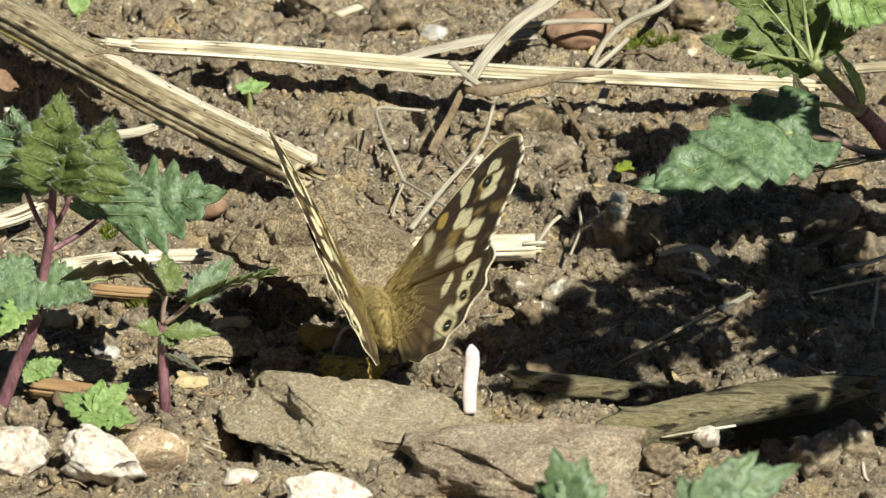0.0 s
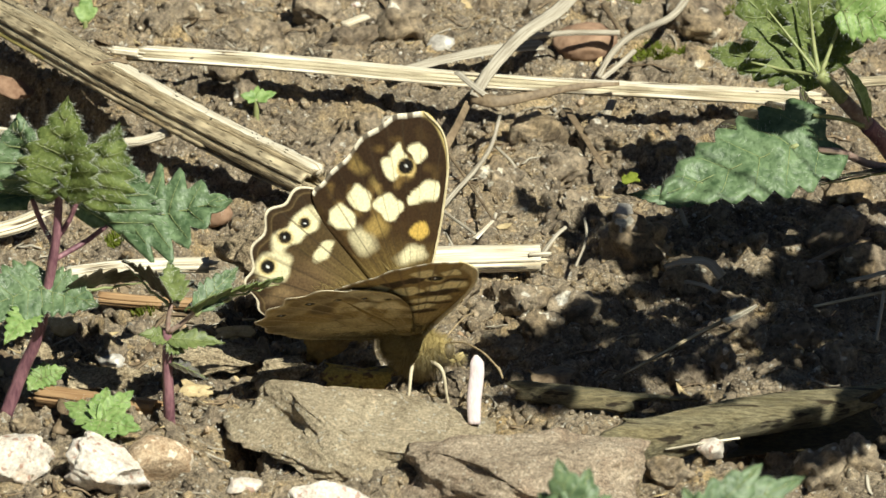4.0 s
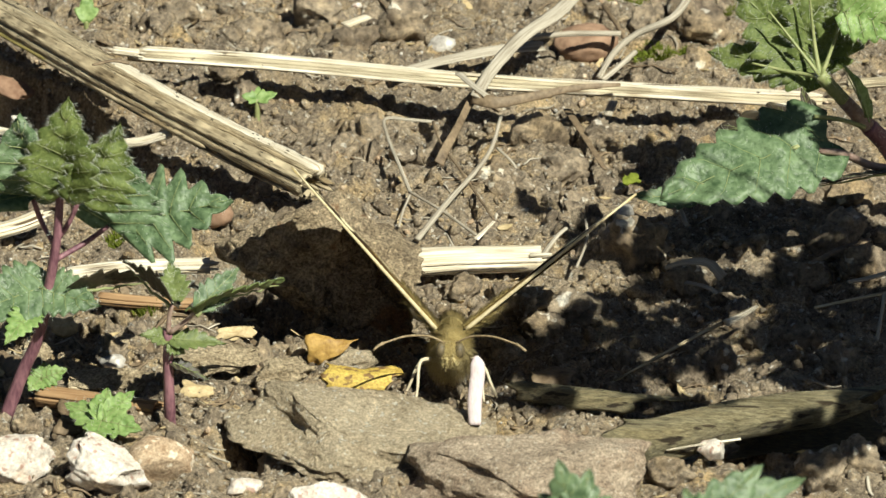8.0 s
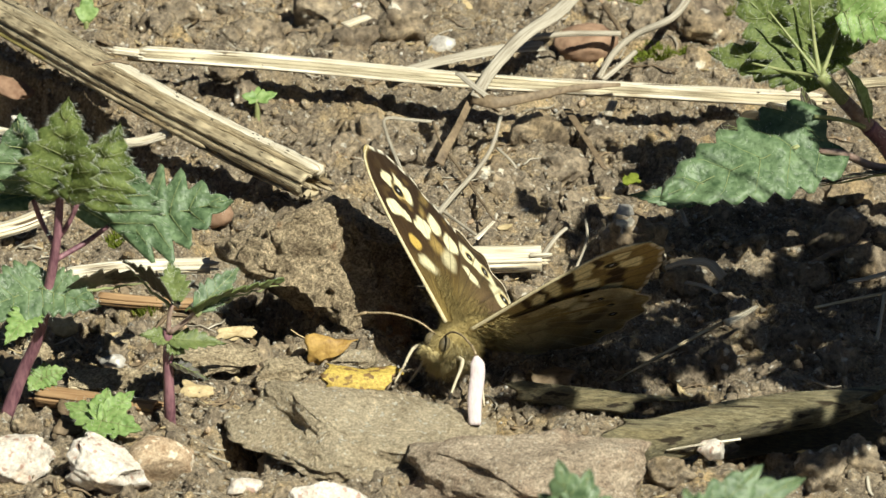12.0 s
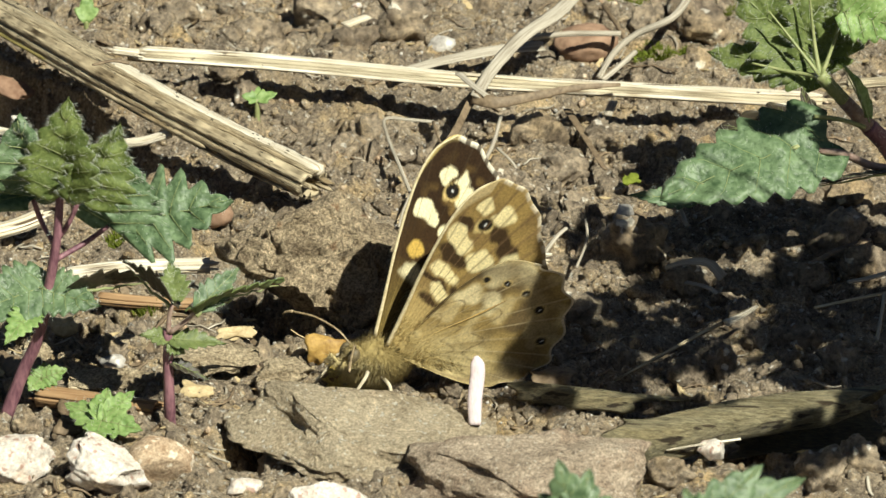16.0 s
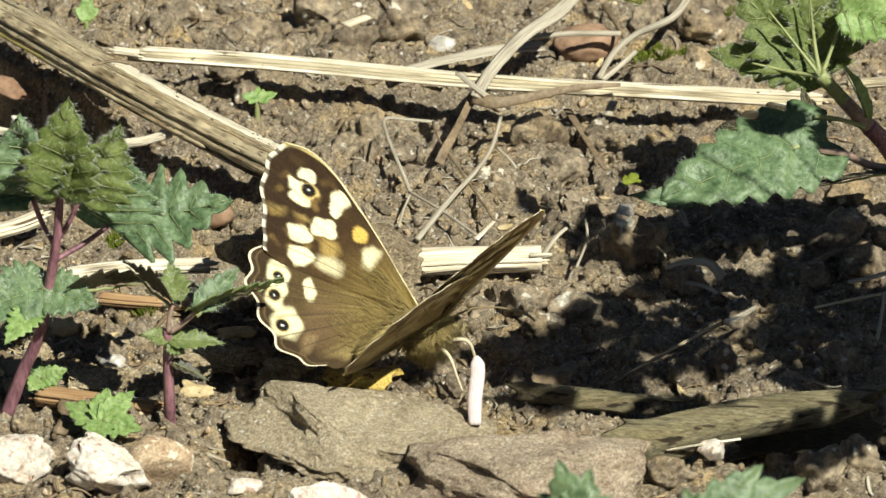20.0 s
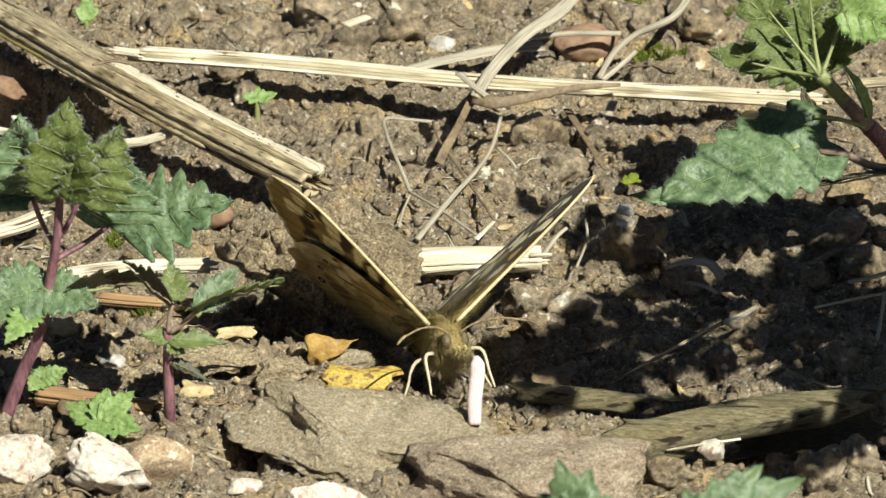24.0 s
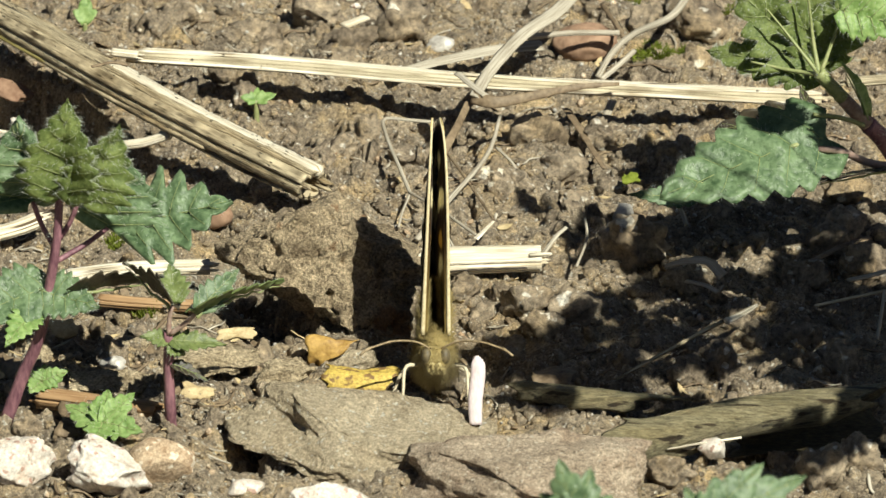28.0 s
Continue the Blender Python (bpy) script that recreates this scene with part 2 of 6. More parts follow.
def part(name, bm, mat, parent, label="", smooth=True):
    """Links a bmesh, made in mm in its thing's space, as one mesh object under a thing or part."""
    ob = finish(new(name, mesh_of(name, bm)), mat, smooth)
    ob.parent = parent
    if label:
        ob["label"] = label
    return ob


def thing(name, at, label, category, group="", kind=""):
    """An Empty at its base, in mm, that carries a thing's parts."""
    ob = new(name)
    ob.empty_display_size = 0.005
    ob.location = Vector(at) * MM
    return tagged(ob, label, category, group, kind)


def single(name, at, bm, mat, label, category, group="", kind="", smooth=True):
    ob = finish(new(name, mesh_of(name, bm)), mat, smooth)
    ob.location = Vector(at) * MM
    return tagged(ob, label, category, group, kind)


def curve_points(points, count):
    """A smooth line through the points."""
    p = [Vector(q) for q in points]
    if len(p) == 2:
        return [p[0].lerp(p[1], i / (count - 1)) for i in range(count)]
    ext = [p[0] * 2 - p[1]] + p + [p[-1] * 2 - p[-2]]
    out = []
    for i in range(count):
        f = i / (count - 1) * (len(p) - 1)
        k = min(int(f), len(p) - 2)
        t = f - k
        a, b, c, d = ext[k:k + 4]
        out.append(0.5 * ((2 * b) + (c - a) * t + (2 * a - 5 * b + 4 * c - d) * t * t + (3 * b - a - 3 * c + d) * t ** 3))
    return out


def sweep(bm, path, profile, sizes=None, up=(0, 0, 1), rough=0.0, seed=0, hollow=0.0):
    """A closed profile (u across, v upward) carried along a path, with capped ends."""
    rings = []
    up = Vector(up)
    rnd = random.Random(seed)
    layer = bm.verts.layers.float_vector.get("fibre") or bm.verts.layers.float_vector.new("fibre")
    run, axes = seed * 13.0, []
    for i, p in enumerate(path):
        d = (path[min(i + 1, len(path) - 1)] - path[max(i - 1, 0)]).normalized()
        u = d.cross(up)
        u = u.normalized() if u.length > 1e-4 else Vector((1, 0, 0))
        v = u.cross(d)
        axes.append((d, u, v))
        s = sizes[i] if sizes else 1.0
        run += (p - path[i - 1]).length if i else 0
        ring = []
        for j, (a, b) in enumerate(profile):
            k = 1 + rough * rnd.uniform(-1, 1)
            w = bm.verts.new(p + u * a * s * k + v * b * s * k)
            w[layer] = (run, a + 1.7 * b, seed)
            ring.append(w)
        rings.append(ring)
    m = len(profile)
    if hollow:
        # the open end: the wall's rim turns inward and runs back into the tube
        d, u, v = axes[-1]
        s = sizes[-1] if sizes else 1.0
        for k, back in ((hollow, 0.0), (hollow * 0.9, 9.0)):
            ring = [bm.verts.new(path[-1] - d * back + (u * a + v * b) * s * k) for a, b in profile]
            for w in ring:
                w[layer] = (run, 0, seed)
            rings.append(ring)
    for r0, r1 in zip(rings, rings[1:]):
        for j in range(m):
            bm.faces.new((r0[j], r0[(j + 1) % m], r1[(j + 1) % m], r1[j]))
    bm.faces.new(rings[0][::-1])
    bm.faces.new(rings[-1])
    return bm


def oval(w, h, n=8, groove=0.0, seed=0, ridges=0):
    rnd = random.Random(seed)
    out = []
    for i in range(n):
        a = 2 * math.pi * i / n
        k = 1 - groove * rnd.random()
        if ridges:
            k = 1 - 0.05 * rnd.random() - groove * max(0.0, math.cos(a * ridges + seed + 0.6 * math.sin(2 * a))) ** 10
        out.append((math.cos(a) * w / 2 * k, math.sin(a) * h / 2 * k))
    return out


def stem(bm, points, r0, r1, count=10, n=7, rough=0.06, seed=1):
    path = curve_points(points, count)
    return sweep(bm, path, oval(2, 2, n), [r0 + (r1 - r0) * i / (count - 1) for i in range(count)], rough=rough, seed=seed,
                 up=(0.31, 0.87, 0.38))


def cones(bm, roots, length, radius, rnd, spread=0.5):
    """Fine hairs: three-sided cones from (place, direction) pairs."""
    for p, d in roots:
        d = (d + Vector((rnd.uniform(-1, 1), rnd.uniform(-1, 1), rnd.uniform(-1, 1))) * spread).normalized()
        a = d.orthogonal().normalized()
        b = d.cross(a)
        tip = bm.verts.new(p + d * length * rnd.uniform(0.6, 1.25))
        ring = [bm.verts.new(p + (a * math.cos(k) + b * math.sin(k)) * radius) for k in (0, 2.094, 4.189)]
        for j in range(3):
            bm.faces.new((ring[j], ring[(j + 1) % 3], tip))
    return bm


def ridge(p):
    return 0.5 - abs(noise.noise(p)) * 1.6


def rock(size, seed, level=4, rough=0.22, facets=7, fine=0.05, flat=0.0, cut=(0.55, 0.85), crag=0.0):
    """A stone or clod: a ball cut by facets and broken up by noise at two scales."""
    bm = bmesh.new()
    bmesh.ops.create_icosphere(bm, subdivisions=level, radius=1.0)
    rnd = random.Random(seed)
    cuts = [(Vector((rnd.gauss(0, 1), rnd.gauss(0, 1), rnd.gauss(0, 1))).normalized(), rnd.uniform(*cut)) for _ in range(facets)]
    off = Vector((seed * 3.7, seed * 1.3, seed * 2.1))
    for v in bm.verts:
        p = v.co.normalized()
        q = p.copy()
        for nrm, d in cuts:
            over = q.dot(nrm) - d
            if over > 0:
                q -= nrm * over * 0.85
        q *= 1 + rough * noise.noise(p * 1.7 + off) + fine * noise.noise(p * 6 + off) + fine * 0.5 * noise.noise(p * 14 + off)
        if crag:
            q *= 1 + crag * (ridge(p * 2.6 + off) + 0.6 * ridge(p * 5.7 - off) + 0.4 * ridge(p * 12 + off) + 0.25 * noise.noise(p * 25 + off))
        if flat and q.z < -flat:
            q.z = -flat + (q.z + flat) * 0.2
        v.co = Vector((q.x * size[0], q.y * size[1], q.z * size[2]))
    return bm


def nettle_leaf(thing_, base, tip, width, up, mat, seed, droop=0.15, fold=0.25, teeth=7, hairs=150, label="", depth=0.42, blunt=0.85, quilt=1.0):
    """A toothed leaf blade with sunk veins, its midrib and its fine hairs, from base to tip."""
    base, tip, up = Vector(base), Vector(tip), Vector(up).normalized()
    rnd = random.Random(seed)
    axis = tip - base
    length = axis.length
    axis.normalize()
    side = axis.cross(up).normalized()
    up = side.cross(axis).normalized()
    n, m = teeth * 5, 11
    twist = rnd.uniform(-0.15, 0.15)

    def place(s, t):
        f = (s * teeth) % 1.0
        tooth = f / 0.72 if f < 0.72 else (1 - f) / 0.28
        w = width / 2 * (math.sin(math.pi * min(1, 0.02 + s) ** 0.62) ** blunt * (1 - 0.25 * s) if s < 1 else 0)
        edge = abs(t) ** 2.5
        w *= 1 + edge * depth * (tooth - 0.5)
        x = s * length + edge * tooth * length / teeth * depth * (0.8 if depth > 0.4 else 0.35) * (1 - s) + (0.12 * length * abs(t) * (s < 0.15) * (s - 0.15) * 4)
        vein = abs(math.sin(math.pi * (s * 5.5 - abs(t) * 0.9)))
        z = fold * abs(t) * w - droop * length * s * s + 0.03 * quilt * width * (1 - abs(t) ** 2) * vein + 0.022 * width * math.sin(7 * s + 3 * t + seed)
        z += 0.03 * width * noise.noise(Vector((s * 4, t * 2, seed * 1.7))) + twist * t * w * s
        return base + axis * x + side * t * w + up * z

    grid = [[place(i / n, j / m * 2 - 1) for j in range(m + 1)] for i in range(n + 1)]
    bm = bmesh.new()
    top = [[bm.verts.new(p) for p in row] for row in grid]
    low = [[bm.verts.new(p - up * 0.14) for p in row] for row in grid]
    for i in range(n):
        for j in range(m):
            bm.faces.new((top[i][j], top[i][j + 1], top[i + 1][j + 1], top[i + 1][j]))
            bm.faces.new((low[i][j], low[i + 1][j], low[i + 1][j + 1], low[i][j + 1]))
        for j, k in ((0, 1), (m, -1)):
            q = (top[i][j], top[i + 1][j], low[i + 1][j], low[i][j])
            bm.faces.new(q if k == 1 else q[::-1])
    for j in range(m):
        bm.faces.new((top[0][j + 1], top[0][j], low[0][j], low[0][j + 1]))
    blade = part("leaf_blade", bm, mat, thing_, label)
    rib = bmesh.new()
    mid = [place(i / 14, 0.0) - up * 0.42 for i in range(14)]
    sweep(rib, mid, oval(2, 2, 6), [0.34 * (1 - i / 16) * (width / 14 + 0.3) for i in range(14)], up=up)
    part("midrib", rib, STEMGREEN, blade)
    if hairs:
        net = bmesh.new()
        lines = [[place(i / 10 * 0.95, 0.0) + up * 0.03 for i in range(11)]]
        for k in range(5):
            for h in (-1, 1):
                run = [(min((k + 0.25 + 0.9 * q) / 5.5, 0.97), h * q) for q in (0.02, 0.2, 0.4, 0.6, 0.8)]
                lines.append([place(a, b) + up * 0.02 for a, b in run])
        for k, line in enumerate(lines):
            size = (0.07 + 0.003 * width if k else 0.12 + 0.006 * width) * (1.0 if hairs < 200 else 1.7)
            sweep(net, line, oval(size, size * 0.6, 5), [1 - 0.6 * i / len(line) for i in range(len(line))], up=up)
        part("vein_net", net, VEIN, blade)
    if hairs:
        roots = []
        for _ in range(hairs):
            s, t = rnd.random() * 0.96, rnd.choice((-1, 1)) * (1 if rnd.random() < 0.5 else rnd.random())
            p = place(s, t)
            roots.append((p, (up * (0.7 if abs(t) < 1 else 0.1) + side * t * 0.9)))
        part("stinging_hairs", cones(bmesh.new(), roots, 0.8, 0.022 if hairs < 200 else 0.026, rnd, 0.4), HAIR, blade, "fine pale stinging hairs")
    return blade


# ---- ground ----
TABLE = np.random.RandomState(5).rand(256, 256)


def lattice(x, y):
    """Smooth value noise, 0 to 1, on arrays."""
    xi, yi = np.floor(x).astype(int), np.floor(y).astype(int)
    fx, fy = x - xi, y - yi
    fx, fy = fx * fx * (3 - 2 * fx), fy * fy * (3 - 2 * fy)
    a, b = TABLE[xi % 256, yi % 256], TABLE[(xi + 1) % 256, yi % 256]
    c, d = TABLE[xi % 256, (yi + 1) % 256], TABLE[(xi + 1) % 256, (yi + 1) % 256]
    return (a * (1 - fx) + b * fx) * (1 - fy) + (c * (1 - fx) + d * fx) * fy


def swell(x, y, at, wide, deep, high):
    return high * np.exp(-((x - at[0]) / wide) ** 2 - ((y - at[1]) / deep) ** 2)


def stretch_axis(lo, hi, step):
    near = np.arange(lo, hi, step)
    out = step * 1.16 ** np.arange(1, 72)
    far = np.cumsum(out)
    far = far[far < 60000]
    return np.concatenate([lo - far[::-1], near, hi + far])


def ground_relief():
    xs, ys = stretch_axis(-64, 64, 0.27), stretch_axis(-82, 100, 0.31)
    x, y = np.meshgrid(xs, ys, indexing="ij")
    near = np.exp(-(np.maximum(0, np.abs(x) - 90) / 60) ** 2 - (np.maximum(0, np.abs(y - 10) - 110) / 60) ** 2)
    h = (lattice(x / 17 + 9, y / 17 + 4) - 0.5) * 3.2 + (lattice(x / 7, y / 7 + 40) - 0.5) * 2.0
    # hollows and rises of the bed
    # the bank under the dead stalk drops steeply on the side away from the sun
    away = -0.777 * (x + 60.2) - 0.63 * (y - 63.6)
    along = 0.63 * (x + 60.2) - 0.777 * (y - 63.6)
    h -= 13 * np.clip((away + 0.6) / 1.6, 0, 1) * np.exp(-(np.maximum(0, away - 8) / 7) ** 2) * np.clip((along + 14) / 6, 0, 1) * np.clip((46 - along) / 12, 0, 1)
    h += -9 * np.exp(-np.abs((x + 22.3) / 6.5) ** 4 - np.abs((y + 4.8) / 9) ** 4) - 9 * np.exp(-np.abs((x + 20.6) / 5.0) ** 6 - np.abs((y + 20.5) / 7.5) ** 6)
    h += swell(x, y, (34.7, -6.4), 14, 16, -2.0)
    h += swell(x, y, (22.6, -4.8), 7, 7, 2.5)
    h += swell(x, y, (10.9, -27.4), 6, 7, 1.2)
    h += swell(x, y, (42.4, -65.5), 10, 7, 2.5)
    h += swell(x, y, (40.3, -53.6), 9, 5, -7.0)
    h += swell(x, y, (37.0, 67.2), 14, 10, 2.2)
    h += swell(x, y, (-25.8, -61.1), 10, 8, 1.0)
    h += swell(x, y, (-22.0, -29.3), 17, 4, 3.2) + swell(x, y, (-22.0, -41.0), 13, 6, 1.6)
    h += -6 * np.exp(-np.abs((x + 22.0) / 4.2) ** 4 - np.abs((y + 56.5) / 4.5) ** 4)
    h *= near
    # crumbs of soil pressed into one another
    rnd = np.random.RandomState(11)
    base = h.copy()
    for k, (count, r0, r1) in enumerate(((420, 2.2, 4.6), (1900, 1.1, 2.3), (6500, 0.55, 1.2))):
        for _ in range(count):
            cx, cy, r = rnd.uniform(-66, 66), rnd.uniform(-84, 102), rnd.uniform(r0, r1)
            i0, i1 = np.searchsorted(xs, (cx - r * 1.3, cx + r * 1.3))
            j0, j1 = np.searchsorted(ys, (cy - r * 1.3, cy + r * 1.3))
            if i1 - i0 < 2 or j1 - j0 < 2:
                continue
            gx, gy = x[i0:i1, j0:j1], y[i0:i1, j0:j1]
            ang = np.arctan2(gy - cy, gx - cx)
            rr = r * (1 + 0.14 * np.sin(2 * ang + cx * 5) + 0.10 * np.sin(3 * ang + cy * 7) + 0.06 * np.sin(7 * ang + cx))
            q = rr * rr - (gx - cx) ** 2 - (gy - cy) ** 2
            lift = (base if k < 2 else h)[i0:i1, j0:j1].mean() + r * rnd.uniform(-0.45, 0.0)
            bump = np.where(q > 0, lift + np.sqrt(np.maximum(q, 0)) * rnd.uniform(0.3, 0.7), -99)
            h[i0:i1, j0:j1] = np.maximum(h[i0:i1, j0:j1], bump)
    h += near * ((lattice((0.8 * x + 0.6 * y) / 1.1 + 3, (0.8 * y - 0.6 * x) / 1.1) - 0.5) * 0.7 + (lattice((0.6 * x - 0.8 * y) / 0.7, (0.8 * x + 0.6 * y) / 0.7 + 8) - 0.5) * 0.3)
    # sharp crests and pits between the crumbs
    for k, (size, high) in enumerate(((2.1, 0.75), (0.95, 0.42), (0.5, 0.22))):
        c, d = math.cos(1.1 * k + 0.4), math.sin(1.1 * k + 0.4)
        h += near * high * (0.5 - 2 * np.abs(lattice((c * x + d * y) / size + 17, (c * y - d * x) / size + 5) - 0.5))
    soft = h.copy()
    soft[1:-1, 1:-1] = (h[:-2, 1:-1] + h[2:, 1:-1] + h[1:-1, :-2] + h[1:-1, 2:] + 4 * h[1:-1, 1:-1]) / 8
    return xs, ys, soft - 1.0


XS, YS, RELIEF = ground_relief()


def height(x, y):
    i = int(np.clip(np.searchsorted(XS, x), 1, len(XS) - 1))
    j = int(np.clip(np.searchsorted(YS, y), 1, len(YS) - 1))
    return float(RELIEF[i - 1:i + 1, j - 1:j + 1].mean())


def build_ground():
    nx, ny = len(XS), len(YS)
    x, y = np.meshgrid(XS, YS, indexing="ij")
    co = np.stack([x, y, RELIEF], -1).reshape(-1, 3) * MM
    idx = np.arange(nx * ny).reshape(nx, ny)
    quads = np.stack([idx[:-1, :-1], idx[1:, :-1], idx[1:, 1:], idx[:-1, 1:]], -1).reshape(-1, 4)
    me = bpy.data.meshes.new("ground")
    me.vertices.add(len(co))
    me.vertices.foreach_set("co", co.ravel())
    me.loops.add(quads.size)
    me.loops.foreach_set("vertex_index", quads.ravel().astype(np.int32))
    me.polygons.add(len(quads))
    me.polygons.foreach_set("loop_start", (np.arange(len(quads)) * 4).astype(np.int32))
    me.update(calc_edges=True)
    me.validate()
    ob = finish(new("ground", me), SOIL)
    tagged(ob, "bare crumbly grey-brown garden soil, dry on top", "ground", kind="structure")


build_ground()


def on_ground(x, y, sink=0.0):
    return (x, y, height(x, y) - sink)


# ---- crumbs and clods ----
def strewn(name, mat, label, category, seed, count, level, spread, rough, fine, facets, sink):
    """Loose lumps strewn over the bed, too many to count; spread: least radius, range, power."""
    rnd = random.Random(seed)
    shapes = []
    for k in range(10):
        bm = rock((1, rnd.uniform(0.7, 1.0), rnd.uniform(0.6, 0.9)), seed + k, level=level, rough=rough, facets=facets, fine=fine, crag=0.2)
        bm.verts.ensure_lookup_table()
        shapes.append((np.array([v.co[:] for v in bm.verts]), np.array([[v.index for v in f.verts] for f in bm.faces])))
        bm.free()
    vs, fs, total = [], [], 0
    for _ in range(count):
        x, y = rnd.uniform(-64, 64), rnd.uniform(-80, 98)
        r = spread[0] + spread[1] * rnd.random() ** spread[2]
        v, f = shapes[rnd.randrange(10)]
        m = np.array(Euler((rnd.uniform(0, 6), rnd.uniform(0, 6), rnd.uniform(0, 6))).to_matrix())
        vs.append((v @ m.T) * r + np.array([x, y, height(x, y) + r * sink]))
        fs.append(f + total)
        total += len(v)
    me = bpy.data.meshes.new(name)
    me.from_pydata((np.concatenate(vs) * MM).tolist(), [], np.concatenate(fs).tolist())
    tagged(finish(new(name, me), mat), label, category, kind="stuff")


strewn("soil_crumbs", CRUMB, "loose dry crumbs of brown soil strewn over the bed", "soil crumbs", 21, 2200, 2, (0.45, 1.0, 2.6), 0.35, 0.2, 8, 0.2)
strewn("fine_crumbs", CRUMB, "fine crumbs of dry soil covering the bed", "soil crumbs", 57, 9500, 1, (0.16, 0.42, 1.6), 0.35, 0.2, 4, 0.3)
strewn("grit", PALESTONE, "scattered pale grit on the soil", "grit", 131, 2600, 1, (0.07, 0.3, 3.0), 0.2, 0.1, 4, 0.5)


strewn("ochre_grit", TANSTONE, "scattered ochre and tan grit on the soil", "grit", 177, 900, 1, (0.12, 0.5, 3.0), 0.3, 0.1, 5, 0.4)


def build_clods():
    rnd = random.Random(33)
    meshes = []
    for k in range(9):
        meshes.append(mesh_of("soil_clod", rock((1, rnd.uniform(0.75, 1.0), rnd.uniform(0.6, 0.85)), 70 + k, level=4, rough=0.42, facets=6, fine=0.10, crag=0.22)))
        meshes[-1].materials.append(CRUMB)
        meshes[-1].polygons.foreach_set("use_smooth", [True] * len(meshes[-1].polygons))
    spots = [((28.6, -36.5, 0.0), 2.3), ((32.0, -34.5, 0.0), 2.6), ((34.0, -37.1, 0.0), 1.6), ((38.3, -36.5, 0.0), 1.7), ((41.7, -32.1, 0.0), 1.5),
             ((22.6, -4.8, 0.0), 4.2), ((15.0, -19.4, 0.0), 3.6), ((9.7, -19.4, 0.0), 3.2), ((11.6, -25.8, 0.0), 2.6), ((7.6, -32.1, 0.0), 1.8),
             ((28.9, -9.7, 0.0), 3.0), ((32.0, 66.2, 0.0), 4.4), ((26.2, 67.2, -0.0), 3.0), ((-11.7, 63.4, 0.0), 3.4), ((-4.6, 67.2, -0.0), 4.0),
             ((-23.2, 67.2, -0.0), 3.6), ((-16.1, 72.8, 0.0), 3.4), ((-33.4, 70.9, 0.0), 3.0), ((-9.4, 36.2, 0.0), 2.6), ((-12.8, 29.2, 0.0), 2.4),
             ((-0.3, 32.7, 0.0), 3.0), ((11.6, 32.7, 0.0), 3.4), ((6.6, 18.8, 0.0), 3.0), ((14.9, 23.9, 0.0), 3.2), ((19.2, 30.9, 0.0), 2.6),
             ((2.4, -13.0, 0.0), 2.6), ((5.0, -19.4, 0.0), 2.2), ((1.0, -39.9, 0.0), 1.5), ((-0.9, -39.1, 0.0), 1.2), ((3.3, -42.2, 0.0), 1.3),
             ((47.2, 3.5, 0.0), 3.6), ((50.2, -4.8, 0.0), 3.4), ((49.1, 17.0, 0.0), 3.0), ((40.7, -25.8, 0.0), 3.0), ((45.7, -32.1, 0.0), 2.6),
             ((46.9, -64.0, 0.0), 3.4), ((42.3, -67.0, 0.0), 3.0), ((25.2, -64.0, 0.0), 2.6), ((22.2, -56.6, 0.0), 2.0), ((-47.7, -29.0, 0.0), 2.4),
             ((-38.3, -32.1, 0.0), 2.0), ((-35.3, -25.8, 0.0), 2.0), ((-23.9, -32.1, 0.0), 2.0), ((-26.1, -50.6, 0.0), 1.8), ((-23.9, -59.6, 0.0), 1.6),
             ((-53.9, 48.8, -0.0), 3.0), ((-50.9, 43.4, -0.0), 2.2), ((37.0, 1.8, 0.0), 2.8), ((42.7, -6.4, 0.0), 2.6), ((20.3, 18.8, 0.0), 2.0)]
    for k, (at, r) in enumerate(spots):
        ob = new("soil_clod", meshes[k % 9])
        m = pose(0, 0, 0, rnd.uniform(0, 360), rnd.uniform(0, 40), rnd.uniform(0, 360))
        ob.matrix_basis = Matrix.Translation(Vector(on_ground(at[0], at[1], -r * 0.2)) * MM) @ m @ Matrix.Scale(r, 4)
        tagged(ob, "rounded crumbly clod of brown soil" if r > 2.5 else "small crumbly clod of brown soil", "soil clod", "clods on the bed")
    lumps = []
    for k in range(12):
        lumps.append(mesh_of("soil_clod", rock((1, rnd.uniform(0.7, 1.0), rnd.uniform(0.55, 0.85)), 170 + k, level=4, rough=0.3, facets=12, fine=0.10, cut=(0.4, 0.8), crag=0.2)))
        lumps[-1].materials.append(CRUMB)
        lumps[-1].polygons.foreach_set("use_smooth", [True] * len(lumps[-1].polygons))
    for k in range(250):
        x, y, r = rnd.uniform(-56, 56), rnd.uniform(-72, 86), 0.9 + 2.6 * rnd.random() ** 1.8
        if -27 < x < -14 and -32 < y < -8 or x < -32 and 26 < y < 52:
            continue
        ob = new("soil_clod", lumps[k % 12])
        m = pose(0, 0, 0, rnd.uniform(0, 360), rnd.uniform(0, 360), rnd.uniform(0, 360))
        ob.matrix_basis = Matrix.Translation(Vector(on_ground(x, y, r * 0.1)) * MM) @ m @ Matrix.Scale(r, 4)
        tagged(ob, "angular half-sunk clod of brown soil" if r > 2.0 else "small half-sunk clod of brown soil", "soil clod", "clods on the bed")


build_clods()

# ---- stones ----
def stone(name, at, size, seed, mat, label, category, turn=(0, 0, 0), sink=0.3, **kw):
    ob = single(name, (0, 0, 0), rock(size, seed, **kw), mat, label, category)
    x, y = at[:2]
    z = height(x, y) if len(at) < 3 else at[2]
    ob.matrix_basis = Matrix.Translation(Vector((x, y, z + size[2] * (1 - sink))) * MM) @ pose(0, 0, 0, *turn)
    return ob


